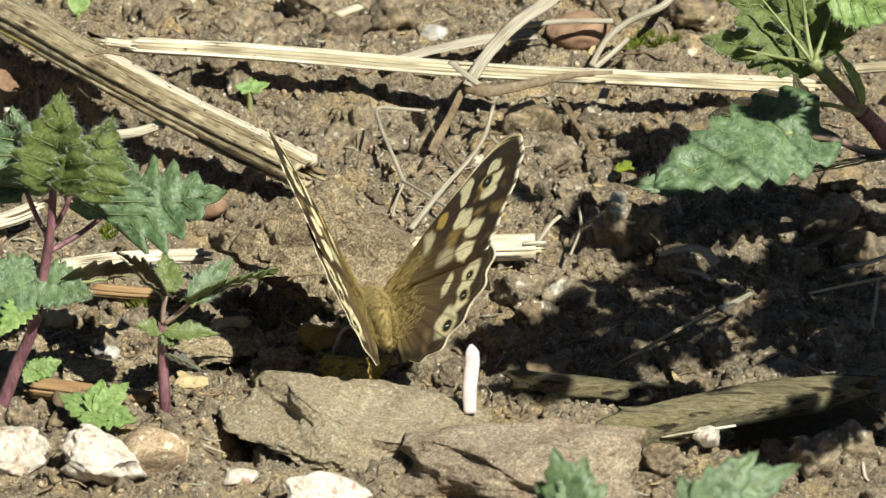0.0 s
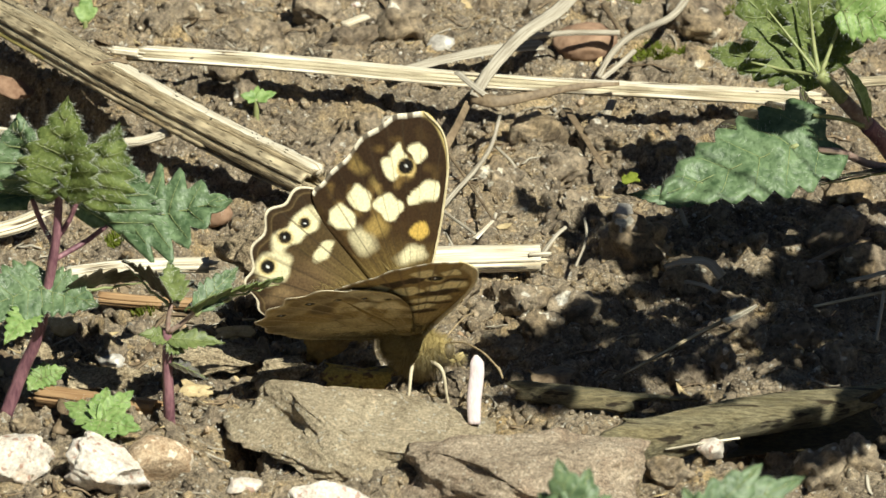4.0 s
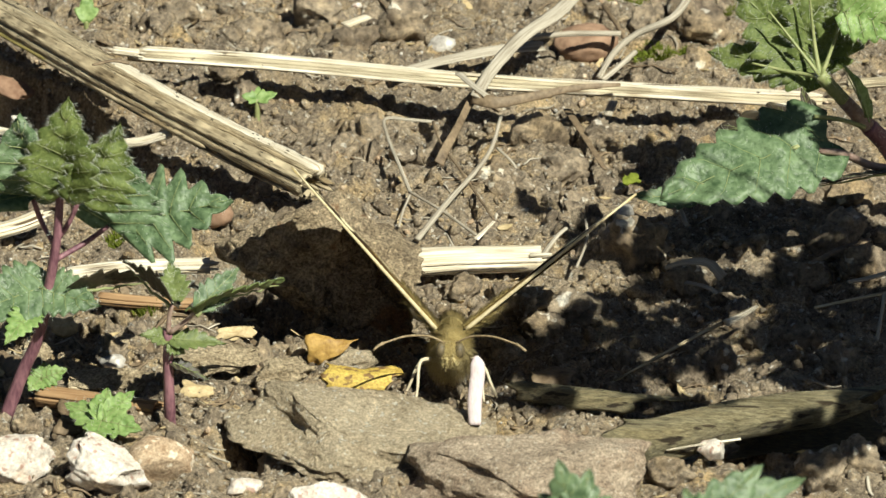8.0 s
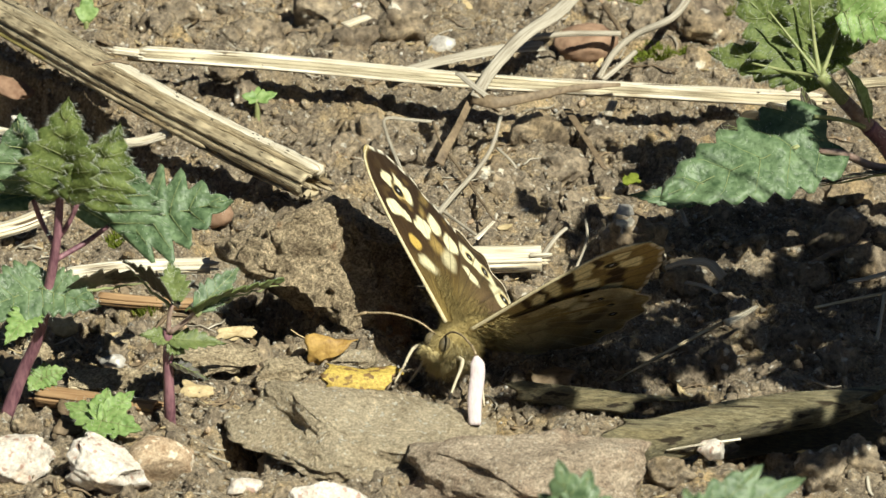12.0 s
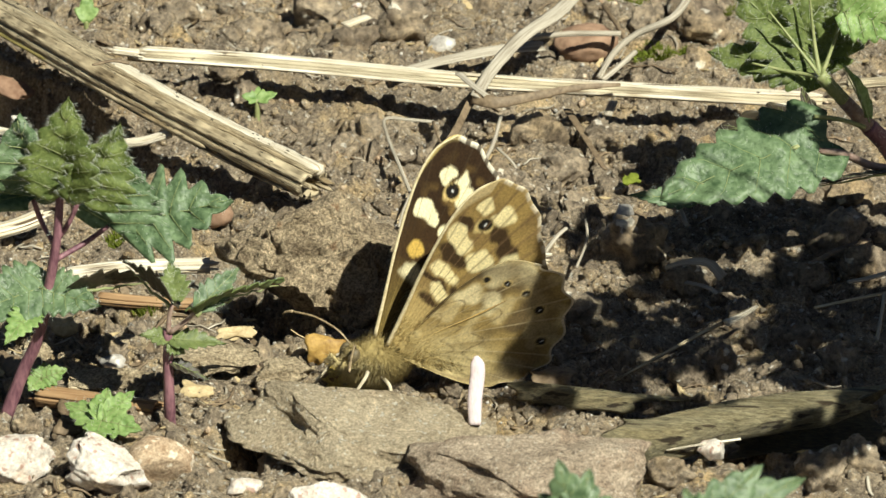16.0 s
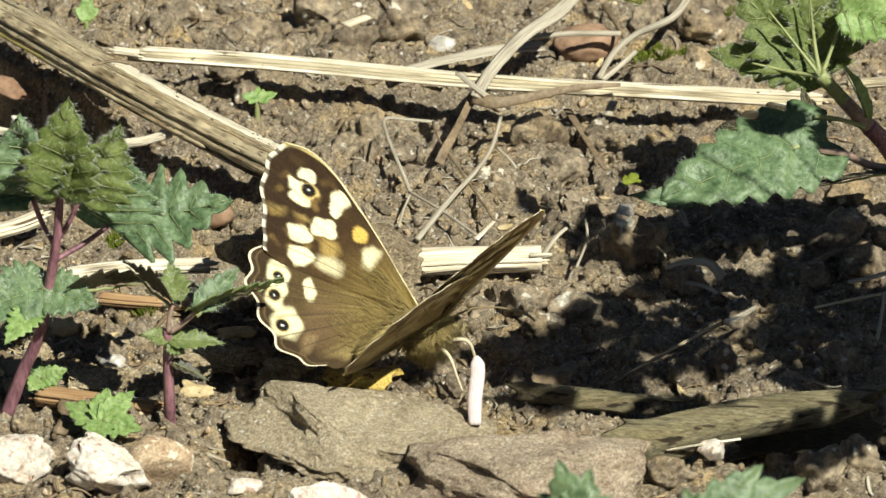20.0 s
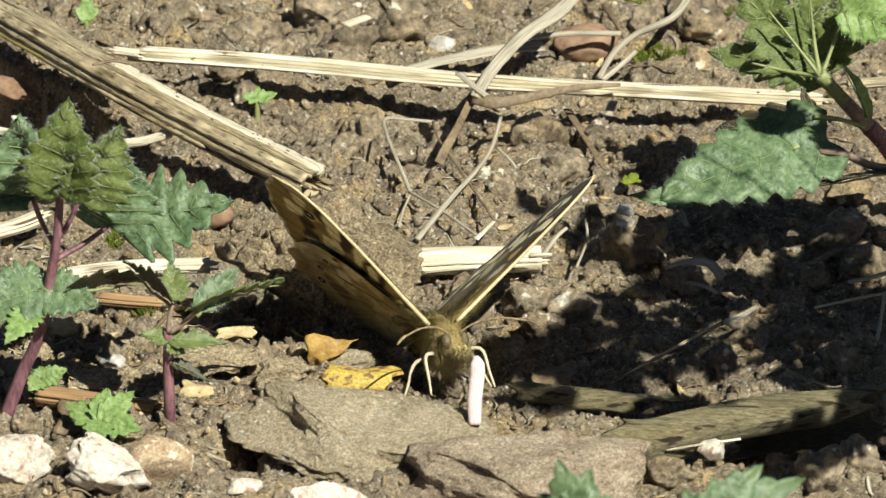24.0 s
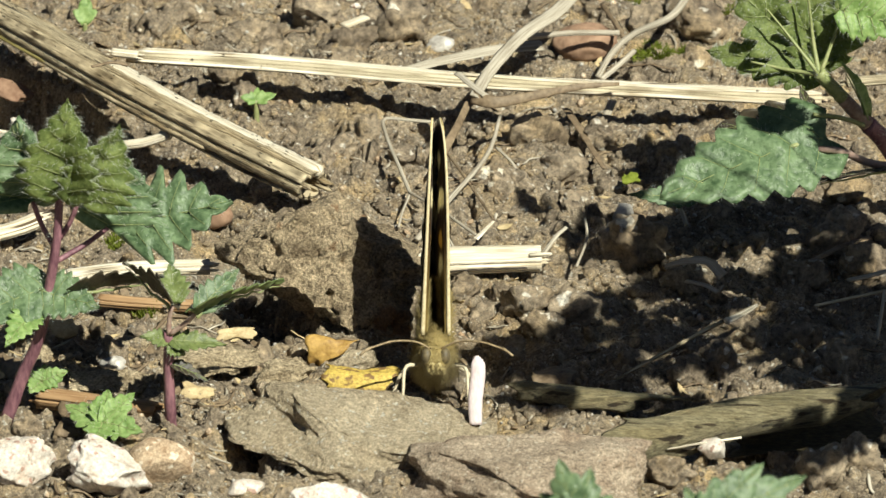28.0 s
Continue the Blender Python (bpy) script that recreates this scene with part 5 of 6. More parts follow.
    nettle_leaf(ob, r((45.1, 7.0, 21.2)), r((43.4, 10.0, 36.1)), 9.0, (0.1, -1, 0.3), LEAFHAIRY, 35, fold=0.35, droop=0.02, hairs=520, depth=0.55, teeth=6, quilt=1.6)
    nettle_leaf(ob, r((45.6, 6.0, 21.2)), r((51.2, 9.0, 32.9)), 6.0, (-0.1, -1, 0.3), LEAFHAIRY, 40, fold=0.4, droop=0.02, hairs=420, depth=0.55, teeth=6, quilt=1.6)
    nettle_leaf(ob, r((47.3, 4.0, 29.1)), r((56.1, 4.0, 26.6)), 6.5, (-0.1, -1, 0.4), LEAFBRIGHT, 36, fold=0.3, droop=0.02, hairs=220, depth=0.3, quilt=2.0)
    nettle_leaf(ob, r((50.7, 2.0, 16.3)), r((48.5, 0.0, 24.1)), 2.4, (0.9, -0.4, 0.2), LEAFBRIGHT, 38, fold=0.5, teeth=4, hairs=20, depth=0.2)


def build_nettle_shade():
    """A taller nettle, unseen and added beyond the edge of the view to block the sun."""
    base = Vector((109, -86, -1))
    ob = thing("nettle", base, "unseen tall nettle added beside the bed to shade the soil", "nettle", "nettles")
    top = Vector((-6, 4, 92))
    part("stem", stem(bmesh.new(), [Vector((0, 0, 0)), top * 0.5 + Vector((2, 0, 0)), top], 2.0, 1.0, 20, 9), STEM, ob, "ridged purple stem")
    slope = Vector((SUN.x / SUN.z, SUN.y / SUN.z, 1))
    rnd = random.Random(17)
    # where on the soil each leaf's shade falls, how high it hangs, how long it is
    for k, (ground_at, z, length) in enumerate((
            ((51.0, 6.0, 0.0), 62, 13),
            ((18.0, 8.5, 0.0), 86, 10),
            ((22.0, -6.0, 0.0), 84, 8),
            ((13.0, -29.5, 0.0), 88, 10),
            ((20.0, -30.0, 0.0), 84, 6),
            ((16.5, -3.0, 0.0), 86, 6),
            ((22.0, -50.0, 0.0), 84, 7),
            ((27.0, -50.5, 0.0), 82, 8),
            ((36.0, -64.0, 0.0), 80, 9),
            ((23.5, -25.0, 0.0), 84, 7),
            ((39.0, -13.0, 0.0), 72, 12),
            ((43.0, -3.0, 0.0), 70, 13),
            ((31.0, 11.5, 0.0), 64, 10),
            ((39.0, 10.5, 0.0), 62, 11),
            ((46.0, 12.0, 0.0), 60, 11),
            ((15.0, 3.0, 0.0), 88, 7),
            ((29.0, -12.0, 0.0), 80, 8),
            ((48.0, 6.0, 0.0), 66, 12),
            ((35.0, -9.0, 0.0), 74, 10),
            ((48.0, -12.0, 0.0), 66, 12),
            ((11.0, -46.0, 0.0), 88, 6),
            ((7.5, -42.0, 0.0), 90, 6),
            ((42.2, -19.4, 0.0), 70, 15),
            ((38.7, -25.8, 0.0), 74, 12),
            ((45.6, -33.7, 0.0), 72, 15),
            ((26.4, -27.4, 0.0), 80, 10),
            ((10.3, 13.6, 0.0), 88, 8),
            ((11.8, -36.5, 0.0), 88, 9),
            ((49.9, -25.8, 0.0), 66, 14),
            ((50.4, -43.0, 0.0), 70, 16),
            ((46.1, -52.9, 0.0), 72, 13),
            ((49.8, -56.6, 0.0), 66, 13),
            ((18.4, -35.2, 0.0), 84, 10),
            ((44.0, -8.1, 0.0), 66, 12),
            ((38.8, 15.3, -0.0), 58, 12),
            ((39.5, -38.3, 0.0), 76, 9),
            ((16.9, -24.2, 0.0), 86, 7),
            ((5.5, -29.0, 0.0), 92, 11),
            ((41.0, -61.0, 0.0), 76, 13),
            ((19.6, -42.2, 0.0), 84, 10),
            ((14.4, -41.4, 0.0), 88, 8),
            ((30.5, -34.5, 0.0), 80, 8),
            ((27.0, -44.5, 0.0), 80, 8),
            ((45.4, -55.1, 0.0), 72, 12),
            ((9.9, -34.0, 0.0), 90, 9),
            ((6.2, -31.4, 0.0), 90, 7),
            ((9.9, -29.5, 0.0), 88, 8),
            ((12.3, -31.5, 0.0), 88, 7),
            ((14.4, -27.7, 0.0), 86, 8),
            ((11.4, -30.8, 0.0), 88, 8),
            ((7.1, -35.6, 0.0), 90, 7),
            ((14.3, -21.8, 0.0), 86, 7),
            ((20.3, -18.6, 0.0), 84, 8),
            ((23.8, -12.2, 0.0), 82, 8),
            ((27.2, -9.7, 0.0), 80, 7),
            ((16.7, -39.9, 0.0), 86, 7),
            ((45.5, -0.5, 0.0), 66, 9),
            ((45.6, 6.9, 0.0), 62, 10),
            ((36.6, -8.1, 0.0), 72, 11),
            ((41.2, -13.0, 0.0), 70, 12),
            ((44.8, -4.8, 0.0), 64, 12),
            ((47.4, -23.4, 0.0), 68, 12),
            ((50.4, -16.2, 0.0), 64, 12),
            ((32.3, -17.0, 0.0), 76, 9),
            ((27.6, -19.4, 0.0), 80, 9),
            ((21.6, -24.2, 0.0), 84, 9),
            ((24.0, -35.2, 0.0), 84, 8),
            ((14.8, -32.1, 0.0), 88, 8),
            ((46.9, -35.2, 0.0), 70, 10),
            ((37.2, -32.1, 0.0), 76, 7),
            ((18.4, -16.2, 0.0), 84, 8),
    )):
        c = Vector((ground_at[0], ground_at[1], 0)) + slope * z - base
        node = top * min(1, z / 92)
        out = c - node
        out.z = 0
        out.normalize()
        d = (out + Vector((rnd.uniform(-0.5, 0.5), rnd.uniform(-0.5, 0.5), -0.15))).normalized()
        start = c - d * length * 0.5
        part("petiole", stem(bmesh.new(), [node, node.lerp(start, 0.6) + Vector((0, 0, 2)), start], 0.17, 0.1, 8, 7), STEM, ob)
        nettle_leaf(ob, start, c + d * length * 0.5, length * 0.8, (0.3, -0.3, 0.9), LEAFDARK, 80 + k, fold=0.12, droop=0.05, hairs=0)


build_nettle_tall()
build_nettle_seedling()
build_nettle_right()
build_nettle_shade()


def young_plant(at, leaves, label, mat=None, hairs=16, name="seedling", teeth=4):
    """A low seedling: short stem and a few small leaves (tip, width, up)."""
    base = Vector(on_ground(*at[:2]))
    ob = thing(name, base, label, "seedling")
    crown = Vector(at) - base
    part("stem", stem(bmesh.new(), [Vector((0, 0, -0.8)), crown * 0.5, crown], 0.4, 0.3, 6, 7), STEMGREEN, ob)
    for k, (tip, w, up) in enumerate(leaves):
        nettle_leaf(ob, crown, Vector(tip) - base, w, up, mat or LEAFBRIGHT, 60 + k + int(abs(at[0])), fold=0.15, droop=0.05, teeth=teeth, hairs=hairs)


young_plant((-38.7, -55.1, 3.2), [((-43.2, -51.8, 4.0), 4.0, (-0.1, -0.7, 0.8)), ((-38.2, -51.0, 5.6), 3.8, (0, -0.9, 0.5)), ((-35.0, -50.6, 5.0), 3.4, (0.2, -0.8, 0.6)),
                              ((-34.1, -57.0, 3.0), 4.2, (0.1, -0.7, 0.8)), ((-39.8, -60.2, 2.4), 3.6, (0, -0.7, 0.8))], "bright green young nettle leaves close to the soil")
young_plant((-46.2, -43.6, 3.0), [((-43.1, -43.1, 4.2), 3.0, (0.2, -0.7, 0.8)), ((-45.7, -42.1, 4.6), 2.6, (0, -0.9, 0.5)), ((-47.5, -45.5, 2.6), 2.6, (0, -0.7, 0.8))], "small bright green nettle leaves at the stem")
young_plant((-23.0, 38.3, 3.2), [((-24.9, 38.3, 3.8), 1.9, (0, -0.6, 0.8)), ((-20.5, 38.6, 4.0), 2.0, (0, -0.6, 0.8)), ((-22.8, 40.3, 4.2), 1.4, (0, -0.9, 0.5))], "tiny seedling with rounded green leaves", hairs=0, teeth=2)
young_plant((-45.1, 64.0, 3.0), [((-45.0, 66.1, 6.0), 3.0, (0, -0.9, 0.5))], "single rounded pale green seedling leaf", hairs=0, teeth=2)
young_plant((-18.2, -40.6, 1.6), [((-19.5, -40.0, 1.9), 1.3, (0, -0.6, 0.8)), ((-16.9, -40.0, 2.2), 1.4, (0, -0.6, 0.8))], "tiny green seedling beside the clay flake", hairs=0, teeth=2)
young_plant((13.3, -162.3, 42.0), [((11.4, -159.4, 48.0), 5.0, (-0.3, -1, 0.3)), ((14.8, -159.4, 47.0), 4.6, (0.2, -1, 0.4)), ((17.1, -159.7, 44.0), 4.4, (0.3, -0.9, 0.5)), ((9.4, -158.9, 44.0), 4.4, (-0.2, -0.9, 0.5))],
            "fresh green nettle shoot close to the camera", mat=LEAFDARK)
young_plant((25.8, -162.3, 42.0), [((32.2, -158.4, 47.0), 5.2, (0.1, -0.9, 0.6)), ((36.7, -157.1, 45.0), 5.4, (0.2, -0.8, 0.7)), ((24.1, -159.7, 45.0), 3.0, (0, -1, 0.4))], "dark green nettle leaves close to the camera", mat=LEAFDARK)



# ---- butterfly ----
def mixc(c, colour, k):
    return c * (1 - k[..., None]) + np.array(colour) * k[..., None]


def soft_spot(a, o, at, ra, ro, turn=0.0, edge=0.25):
    c, s = math.cos(radians(turn)), math.sin(radians(turn))
    da, do = a - at[0], o - at[1]
    if ra > 1.16 or abs(ra - ro) > 0.01:
        da = da + 0.95 * (lattice(a / 1.3 + 7, o / 1.3) - 0.5)
        do = do + 0.95 * (lattice(a / 1.3 + 50, o / 1.3 + 3) - 0.5)
        d = (np.abs((da * c + do * s) / ra) ** 2.6 + np.abs((-da * s + do * c) / ro) ** 2.6) ** (1 / 2.6)
    else:
        d = np.sqrt((da / ra) ** 2 + (do / ro) ** 2)
    return np.clip((1 + edge / 2 - d) / edge, 0, 1)


def grain(a, o, size, seed):
    return lattice(a / size + 31 + seed, o / size + 77 + seed)


CREAM, BROWN, DARK, OCHRE = (0.86, 0.78, 0.50), (0.062, 0.036, 0.014), (0.027, 0.015, 0.008), (0.34, 0.22, 0.07)
OLIVE, TAN, GREYTAN = (0.155, 0.112, 0.042), (0.34, 0.235, 0.08), (0.32, 0.23, 0.085)


def eye(c, a, o, at, ring, size=1.0):
    """An eyespot: pale ring, black disc, white pupil."""
    c = mixc(c, ring, soft_spot(a, o, at, 1.15 * size, 1.15 * size))
    c = mixc(c, (0.012, 0.010, 0.008), soft_spot(a, o, at, 0.88 * size, 0.88 * size))
    return mixc(c, (0.85, 0.85, 0.85), soft_spot(a, o, at, 0.16 * size, 0.16 * size))


def veins(c, q, r, places, colour, amount, width=0.0035):
    for p in places:
        c = mixc(c, colour, amount * np.clip(1 - np.abs(q - p) / width, 0, 1) * np.clip((r - 0.05) * 4, 0, 1))
    return c


def fore_upper(a, o, q, r):
    c = np.ones((*a.shape, 3)) * np.array(BROWN)
    c = mixc(c, DARK, np.clip((o - 9) / 8, 0, 1) * 0.85)
    c = mixc(c, (0.20, 0.145, 0.045), np.clip(1.3 - np.hypot(a + 2.5, o) / 8.5, 0, 1) * 0.8)
    c = mixc(c, (0.045, 0.024, 0.011), 0.8 * soft_spot(a, o, (-4.0, 12.6), 3.4, 1.1, 10, 0.9) + 0.7 * soft_spot(a, o, (-0.5, 10.4), 1.7, 0.7, 10, 0.6))
    ray = lattice(q * 130, r * 5)
    c = mixc(c, (0.34, 0.25, 0.085), 0.6 * np.clip((ray - 0.5) * 3, 0, 1) * np.clip(1.2 - np.hypot(a + 2.5, o) / 9, 0, 1))
    c = mixc(c, OCHRE, np.clip((grain(a, o, 1.1, 1) - 0.55) * 3, 0, 1) * 0.5 * soft_spot(a, o, (-6.0, 16.5), 6, 4, 30, 1.0))
    for at, ra, ro, turn, col, k in (((-1.1, 20.7), 0.62, 1.3, 25, CREAM, 0.95), ((-3.4, 20.5), 1.05, 1.0, 40, CREAM, 1), ((-4.1, 18.7), 1.15, 1.25, 40, CREAM, 1),
                                     ((-0.1, 15.7), 1.5, 1.05, 10, CREAM, 1), ((-1.3, 15.2), 0.95, 0.6, 25, CREAM, 1), ((1.0, 15.8), 0.8, 0.9, 0, CREAM, 1), ((-7.5, 14.9), 1.2, 1.5, 42, CREAM, 1),
                                     ((-4.2, 14.1), 1.25, 1.7, 40, CREAM, 1), ((-9.6, 12.5), 1.2, 1.5, 42, CREAM, 1), ((-7.0, 10.1), 1.2, 1.6, 42, CREAM, 0.6),
                                     ((-0.7, 11.3), 1.2, 1.0, 25, (0.62, 0.42, 0.10), 0.95), ((-1.5, 8.2), 1.5, 0.8, 25, CREAM, 0.85), ((0.2, 8.6), 0.7, 0.6, 25, CREAM, 0.6),
                                     ((-5.4, 11.5), 1.1, 1.2, 40, (0.44, 0.31, 0.10), 0.7), ((-8.0, 19.0), 0.7, 1.3, 40, (0.34, 0.24, 0.08), 0.45), ((-5.7, 16.6), 0.35, 1.1, 48, (0.42, 0.31, 0.11), 0.4)):
        c = mixc(c, col, k * soft_spot(a, o, at, ra, ro, turn, 0.22 if k > 0.9 else 0.8))
    c = eye(c, a, o, (-2.4, 18.9), (0.60, 0.45, 0.18), 1.05)
    c = veins(c, q, r, (0.28, 0.35, 0.42, 0.47, 0.52, 0.57, 0.62, 0.67, 0.72), (0.05, 0.035, 0.02), 0.7)
    edge = np.clip((r - 0.975) / 0.01, 0, 1)
    fringe = np.where(np.sin(q * 150) > -0.25, 1.0, 0.15) * ((q > 0.40) & (q < 0.77))
    c = mixc(c, (0.78, 0.72, 0.58), edge * fringe)
    return mixc(c, (0.62, 0.49, 0.20), np.clip((r - 0.87 - 0.10 * np.clip(o / 25, 0, 1)) / 0.03, 0, 1) * (q < 0.42) * (o > 2) * 0.95)


def hind_upper(a, o, q, r):
    c = np.ones((*a.shape, 3)) * np.array((0.078, 0.052, 0.023))
    c = mixc(c, (0.20, 0.145, 0.05), np.clip(1.2 - np.hypot(a + 3, o - 1) / 10, 0, 1) * 0.75)
    ray = lattice(q * 120, r * 5 + 20)
    c = mixc(c, (0.33, 0.25, 0.09), 0.5 * np.clip((ray - 0.5) * 3, 0, 1) * np.clip(1.35 - np.hypot(a + 4, o - 1) / 10, 0, 1))
    c = mixc(c, (0.36, 0.28, 0.12), 0.6 * np.clip(1 - np.abs(o + 0.4) / 2.2, 0, 1) * np.clip((-a - 4) / 4, 0, 1))
    c = mixc(c, (0.15, 0.095, 0.055), 0.5 * soft_spot(a, o, (-12.5, 4.5), 3.4, 2.6, 20, 1.0))
    c = mixc(c, (0.038, 0.023, 0.012), np.clip((r - 0.80) / 0.1, 0, 1) * 0.9)
    for at, ra, ro, turn in (((-13.1, 11.9), 1.75, 1.35, 40), ((-15.1, 10.1), 2.0, 1.2, 30), ((-16.7, 6.7), 2.0, 1.9, 8), ((-11.0, 8.6), 1.5, 0.75, 55)):
        c = mixc(c, CREAM, 0.92 * soft_spot(a, o, at, ra, ro, turn, 0.3))
    for at, s in (((-13.3, 11.9), 0.72), ((-15.5, 10.2), 0.85), ((-17.3, 6.7), 0.95)):
        c = eye(c, a, o, at, (0.74, 0.60, 0.30), s)
    c = mixc(c, (0.30, 0.21, 0.11), 0.5 * soft_spot(a, o, (-15.8, 3.4), 1.3, 0.8, 20, 0.9))
    c = veins(c, q, r, (0.25, 0.31, 0.37, 0.43, 0.49, 0.55, 0.61, 0.68), (0.05, 0.036, 0.022), 0.8, 0.005)
    line = np.clip(1 - np.abs(r - 0.955) / 0.008, 0, 1) * (q > 0.22) * (q < 0.72)
    c = mixc(c, (0.30, 0.22, 0.10), 0.4 * line)
    edge = np.clip((r - 0.984) / 0.006, 0, 1) * (q > 0.22) * (q < 0.73)
    return mixc(c, (0.74, 0.66, 0.50), edge)


def fore_under(a, o, q, r):
    c = np.ones((*a.shape, 3)) * np.array(TAN)
    c = mixc(c, (0.16, 0.10, 0.045), 0.5 * np.clip((grain(a, o, 2.4, 5) - 0.4) * 3, 0, 1) * np.clip((o - 5) / 4, 0, 1))
    c = mixc(c, (0.56, 0.44, 0.20), 0.8 * np.clip(1 - np.hypot(a + 0.5, o - 3) / 8, 0, 1))
    for at, ra, ro, turn in (((-0.6, 13.8), 2.7, 0.95, 22), ((-0.9, 9.9), 2.3, 0.4, 22), ((-1.5, 7.3), 1.9, 0.45, 22), ((-5.6, 17.2), 3.0, 1.0, 40), ((-7.0, 12.2), 2.4, 0.8, 35), ((0.2, 18.2), 1.4, 0.7, 30), ((-4.5, 9.2), 1.6, 0.6, 30)):
        c = mixc(c, (0.045, 0.026, 0.012), 0.97 * soft_spot(a, o, at, ra, ro, turn, 0.35))
    for at, ra, ro, turn in (((-3.7, 20.6), 1.5, 1.2, 20), ((-0.3, 16.0), 2.5, 1.2, 32), ((-4.4, 14.0), 1.5, 1.6, 35), ((-1.2, 11.4), 2.2, 0.9, 22), ((-1.8, 8.6), 2.0, 0.75, 22), ((-8.3, 14.6), 1.7, 1.4, 35), ((-0.8, 21.4), 0.9, 1.2, 10)):
        c = mixc(c, (0.92, 0.80, 0.44), 0.95 * soft_spot(a, o, at, ra, ro, turn, 0.25))
    c = eye(c, a, o, (-2.1, 18.8), (0.66, 0.52, 0.22), 1.05)
    c = veins(c, q, r, (0.28, 0.35, 0.42, 0.47, 0.52, 0.57, 0.62, 0.67, 0.72), (0.16, 0.10, 0.05), 0.8, 0.006)
    edge = np.clip((r - 0.975) / 0.01, 0, 1)
    fringe = np.where(np.sin(q * 150) > -0.25, 1.0, 0.2) * ((q > 0.40) & (q < 0.77))
    c = mixc(c, (0.62, 0.50, 0.27), np.clip((r - 0.86 - 0.08 * q) / 0.04, 0, 1) * (q < 0.40) * (o > 3) * 0.8)
    return mixc(c, (0.70, 0.62, 0.46), edge * fringe)


def hind_under(a, o, q, r):
    c = np.ones((*a.shape, 3)) * np.array(GREYTAN)
    c = mixc(c, (0.115, 0.08, 0.04), 0.85 * np.clip((grain(a, o, 2.6, 9) - 0.45) * 3.5, 0, 1) * np.clip(r * 1.5, 0, 1))
    c = mixc(c, (0.62, 0.51, 0.27), 0.6 * np.clip((grain(a, o, 1.5, 21) - 0.5) * 4, 0, 1))
    for at, ra, ro, turn in (((-6.6, 13.6), 2.0, 1.7, 40), ((-10.2, 14.6), 1.8, 1.2, 20), ((-5.0, 9.6), 1.3, 1.6, 50), ((-8.4, 9.6), 1.5, 1.1, 40)):
        c = mixc(c, (0.80, 0.70, 0.42), 0.75 * soft_spot(a, o, at, ra, ro, turn, 0.5))
    c = mixc(c, (0.58, 0.48, 0.24), 0.85 * np.clip(1.1 - np.hypot((a + 8) / 10, (o - 0.5) / 5), 0, 1))
    c = mixc(c, (0.14, 0.10, 0.055), 0.55 * np.clip((r - 0.72) / 0.12, 0, 1) * np.clip((0.97 - r) / 0.05, 0, 1))
    wave = np.abs(r - 0.52 - 0.06 * np.sin(q * 40) - 0.05 * np.sin(q * 19 + 1))
    c = mixc(c, (0.10, 0.07, 0.035), 0.8 * np.clip(1 - wave / 0.012, 0, 1) * (q > 0.12))
    wave = np.abs(r - 0.33 - 0.05 * np.sin(q * 33 + 2))
    c = mixc(c, (0.10, 0.07, 0.035), 0.7 * np.clip(1 - wave / 0.012, 0, 1) * (q > 0.12))
    for at, s in (((-5.9, 12.3), 0.5), ((-8.7, 12.6), 0.5), ((-11.7, 12.1), 0.6), ((-14.6, 10.6), 0.7), ((-17.2, 6.9), 0.7)):
        c = eye(c, a, o, at, (0.48, 0.36, 0.15), s)
    c = veins(c, q, r, (0.2, 0.26, 0.32, 0.38, 0.44, 0.50, 0.56, 0.62, 0.7), (0.50, 0.41, 0.24), 0.8, 0.004)
    edge = np.clip((r - 0.984) / 0.006, 0, 1) * (q > 0.22) * (q < 0.73)
    return mixc(c, (0.62, 0.53, 0.36), edge)


FORE = [(0.3, 0.3), (0.7, 3.0), (1.2, 6.2), (1.9, 10.4), (2.4, 15.0), (2.5, 19.5), (1.6, 23.0), (-0.6, 25.2), (-3.2, 25.0), (-5.4, 23.9), (-7.8, 22.0),
        (-9.6, 19.6), (-11.6, 17.4), (-13.0, 15.6), (-12.0, 12.8), (-8.5, 8.2), (-4.0, 3.4), (-0.8, 0.2)]
HIND = [(-0.5, 0.5), (-1.9, 6.5), (-3.6, 11.8), (-6.6, 15.6), (-10.2, 16.4), (-13.0, 16.1), (-15.6, 14.9), (-17.3, 13.2), (-18.4, 10.9), (-19.1, 8.3), (-19.6, 5.8), (-19.3, 3.7), (-18.0, 1.7), (-16.2, 0.2), (-14.0, -0.9), (-10.6, -1.3), (-6.0, -1.0), (-2.0, -0.5), (-0.6, -0.2)]


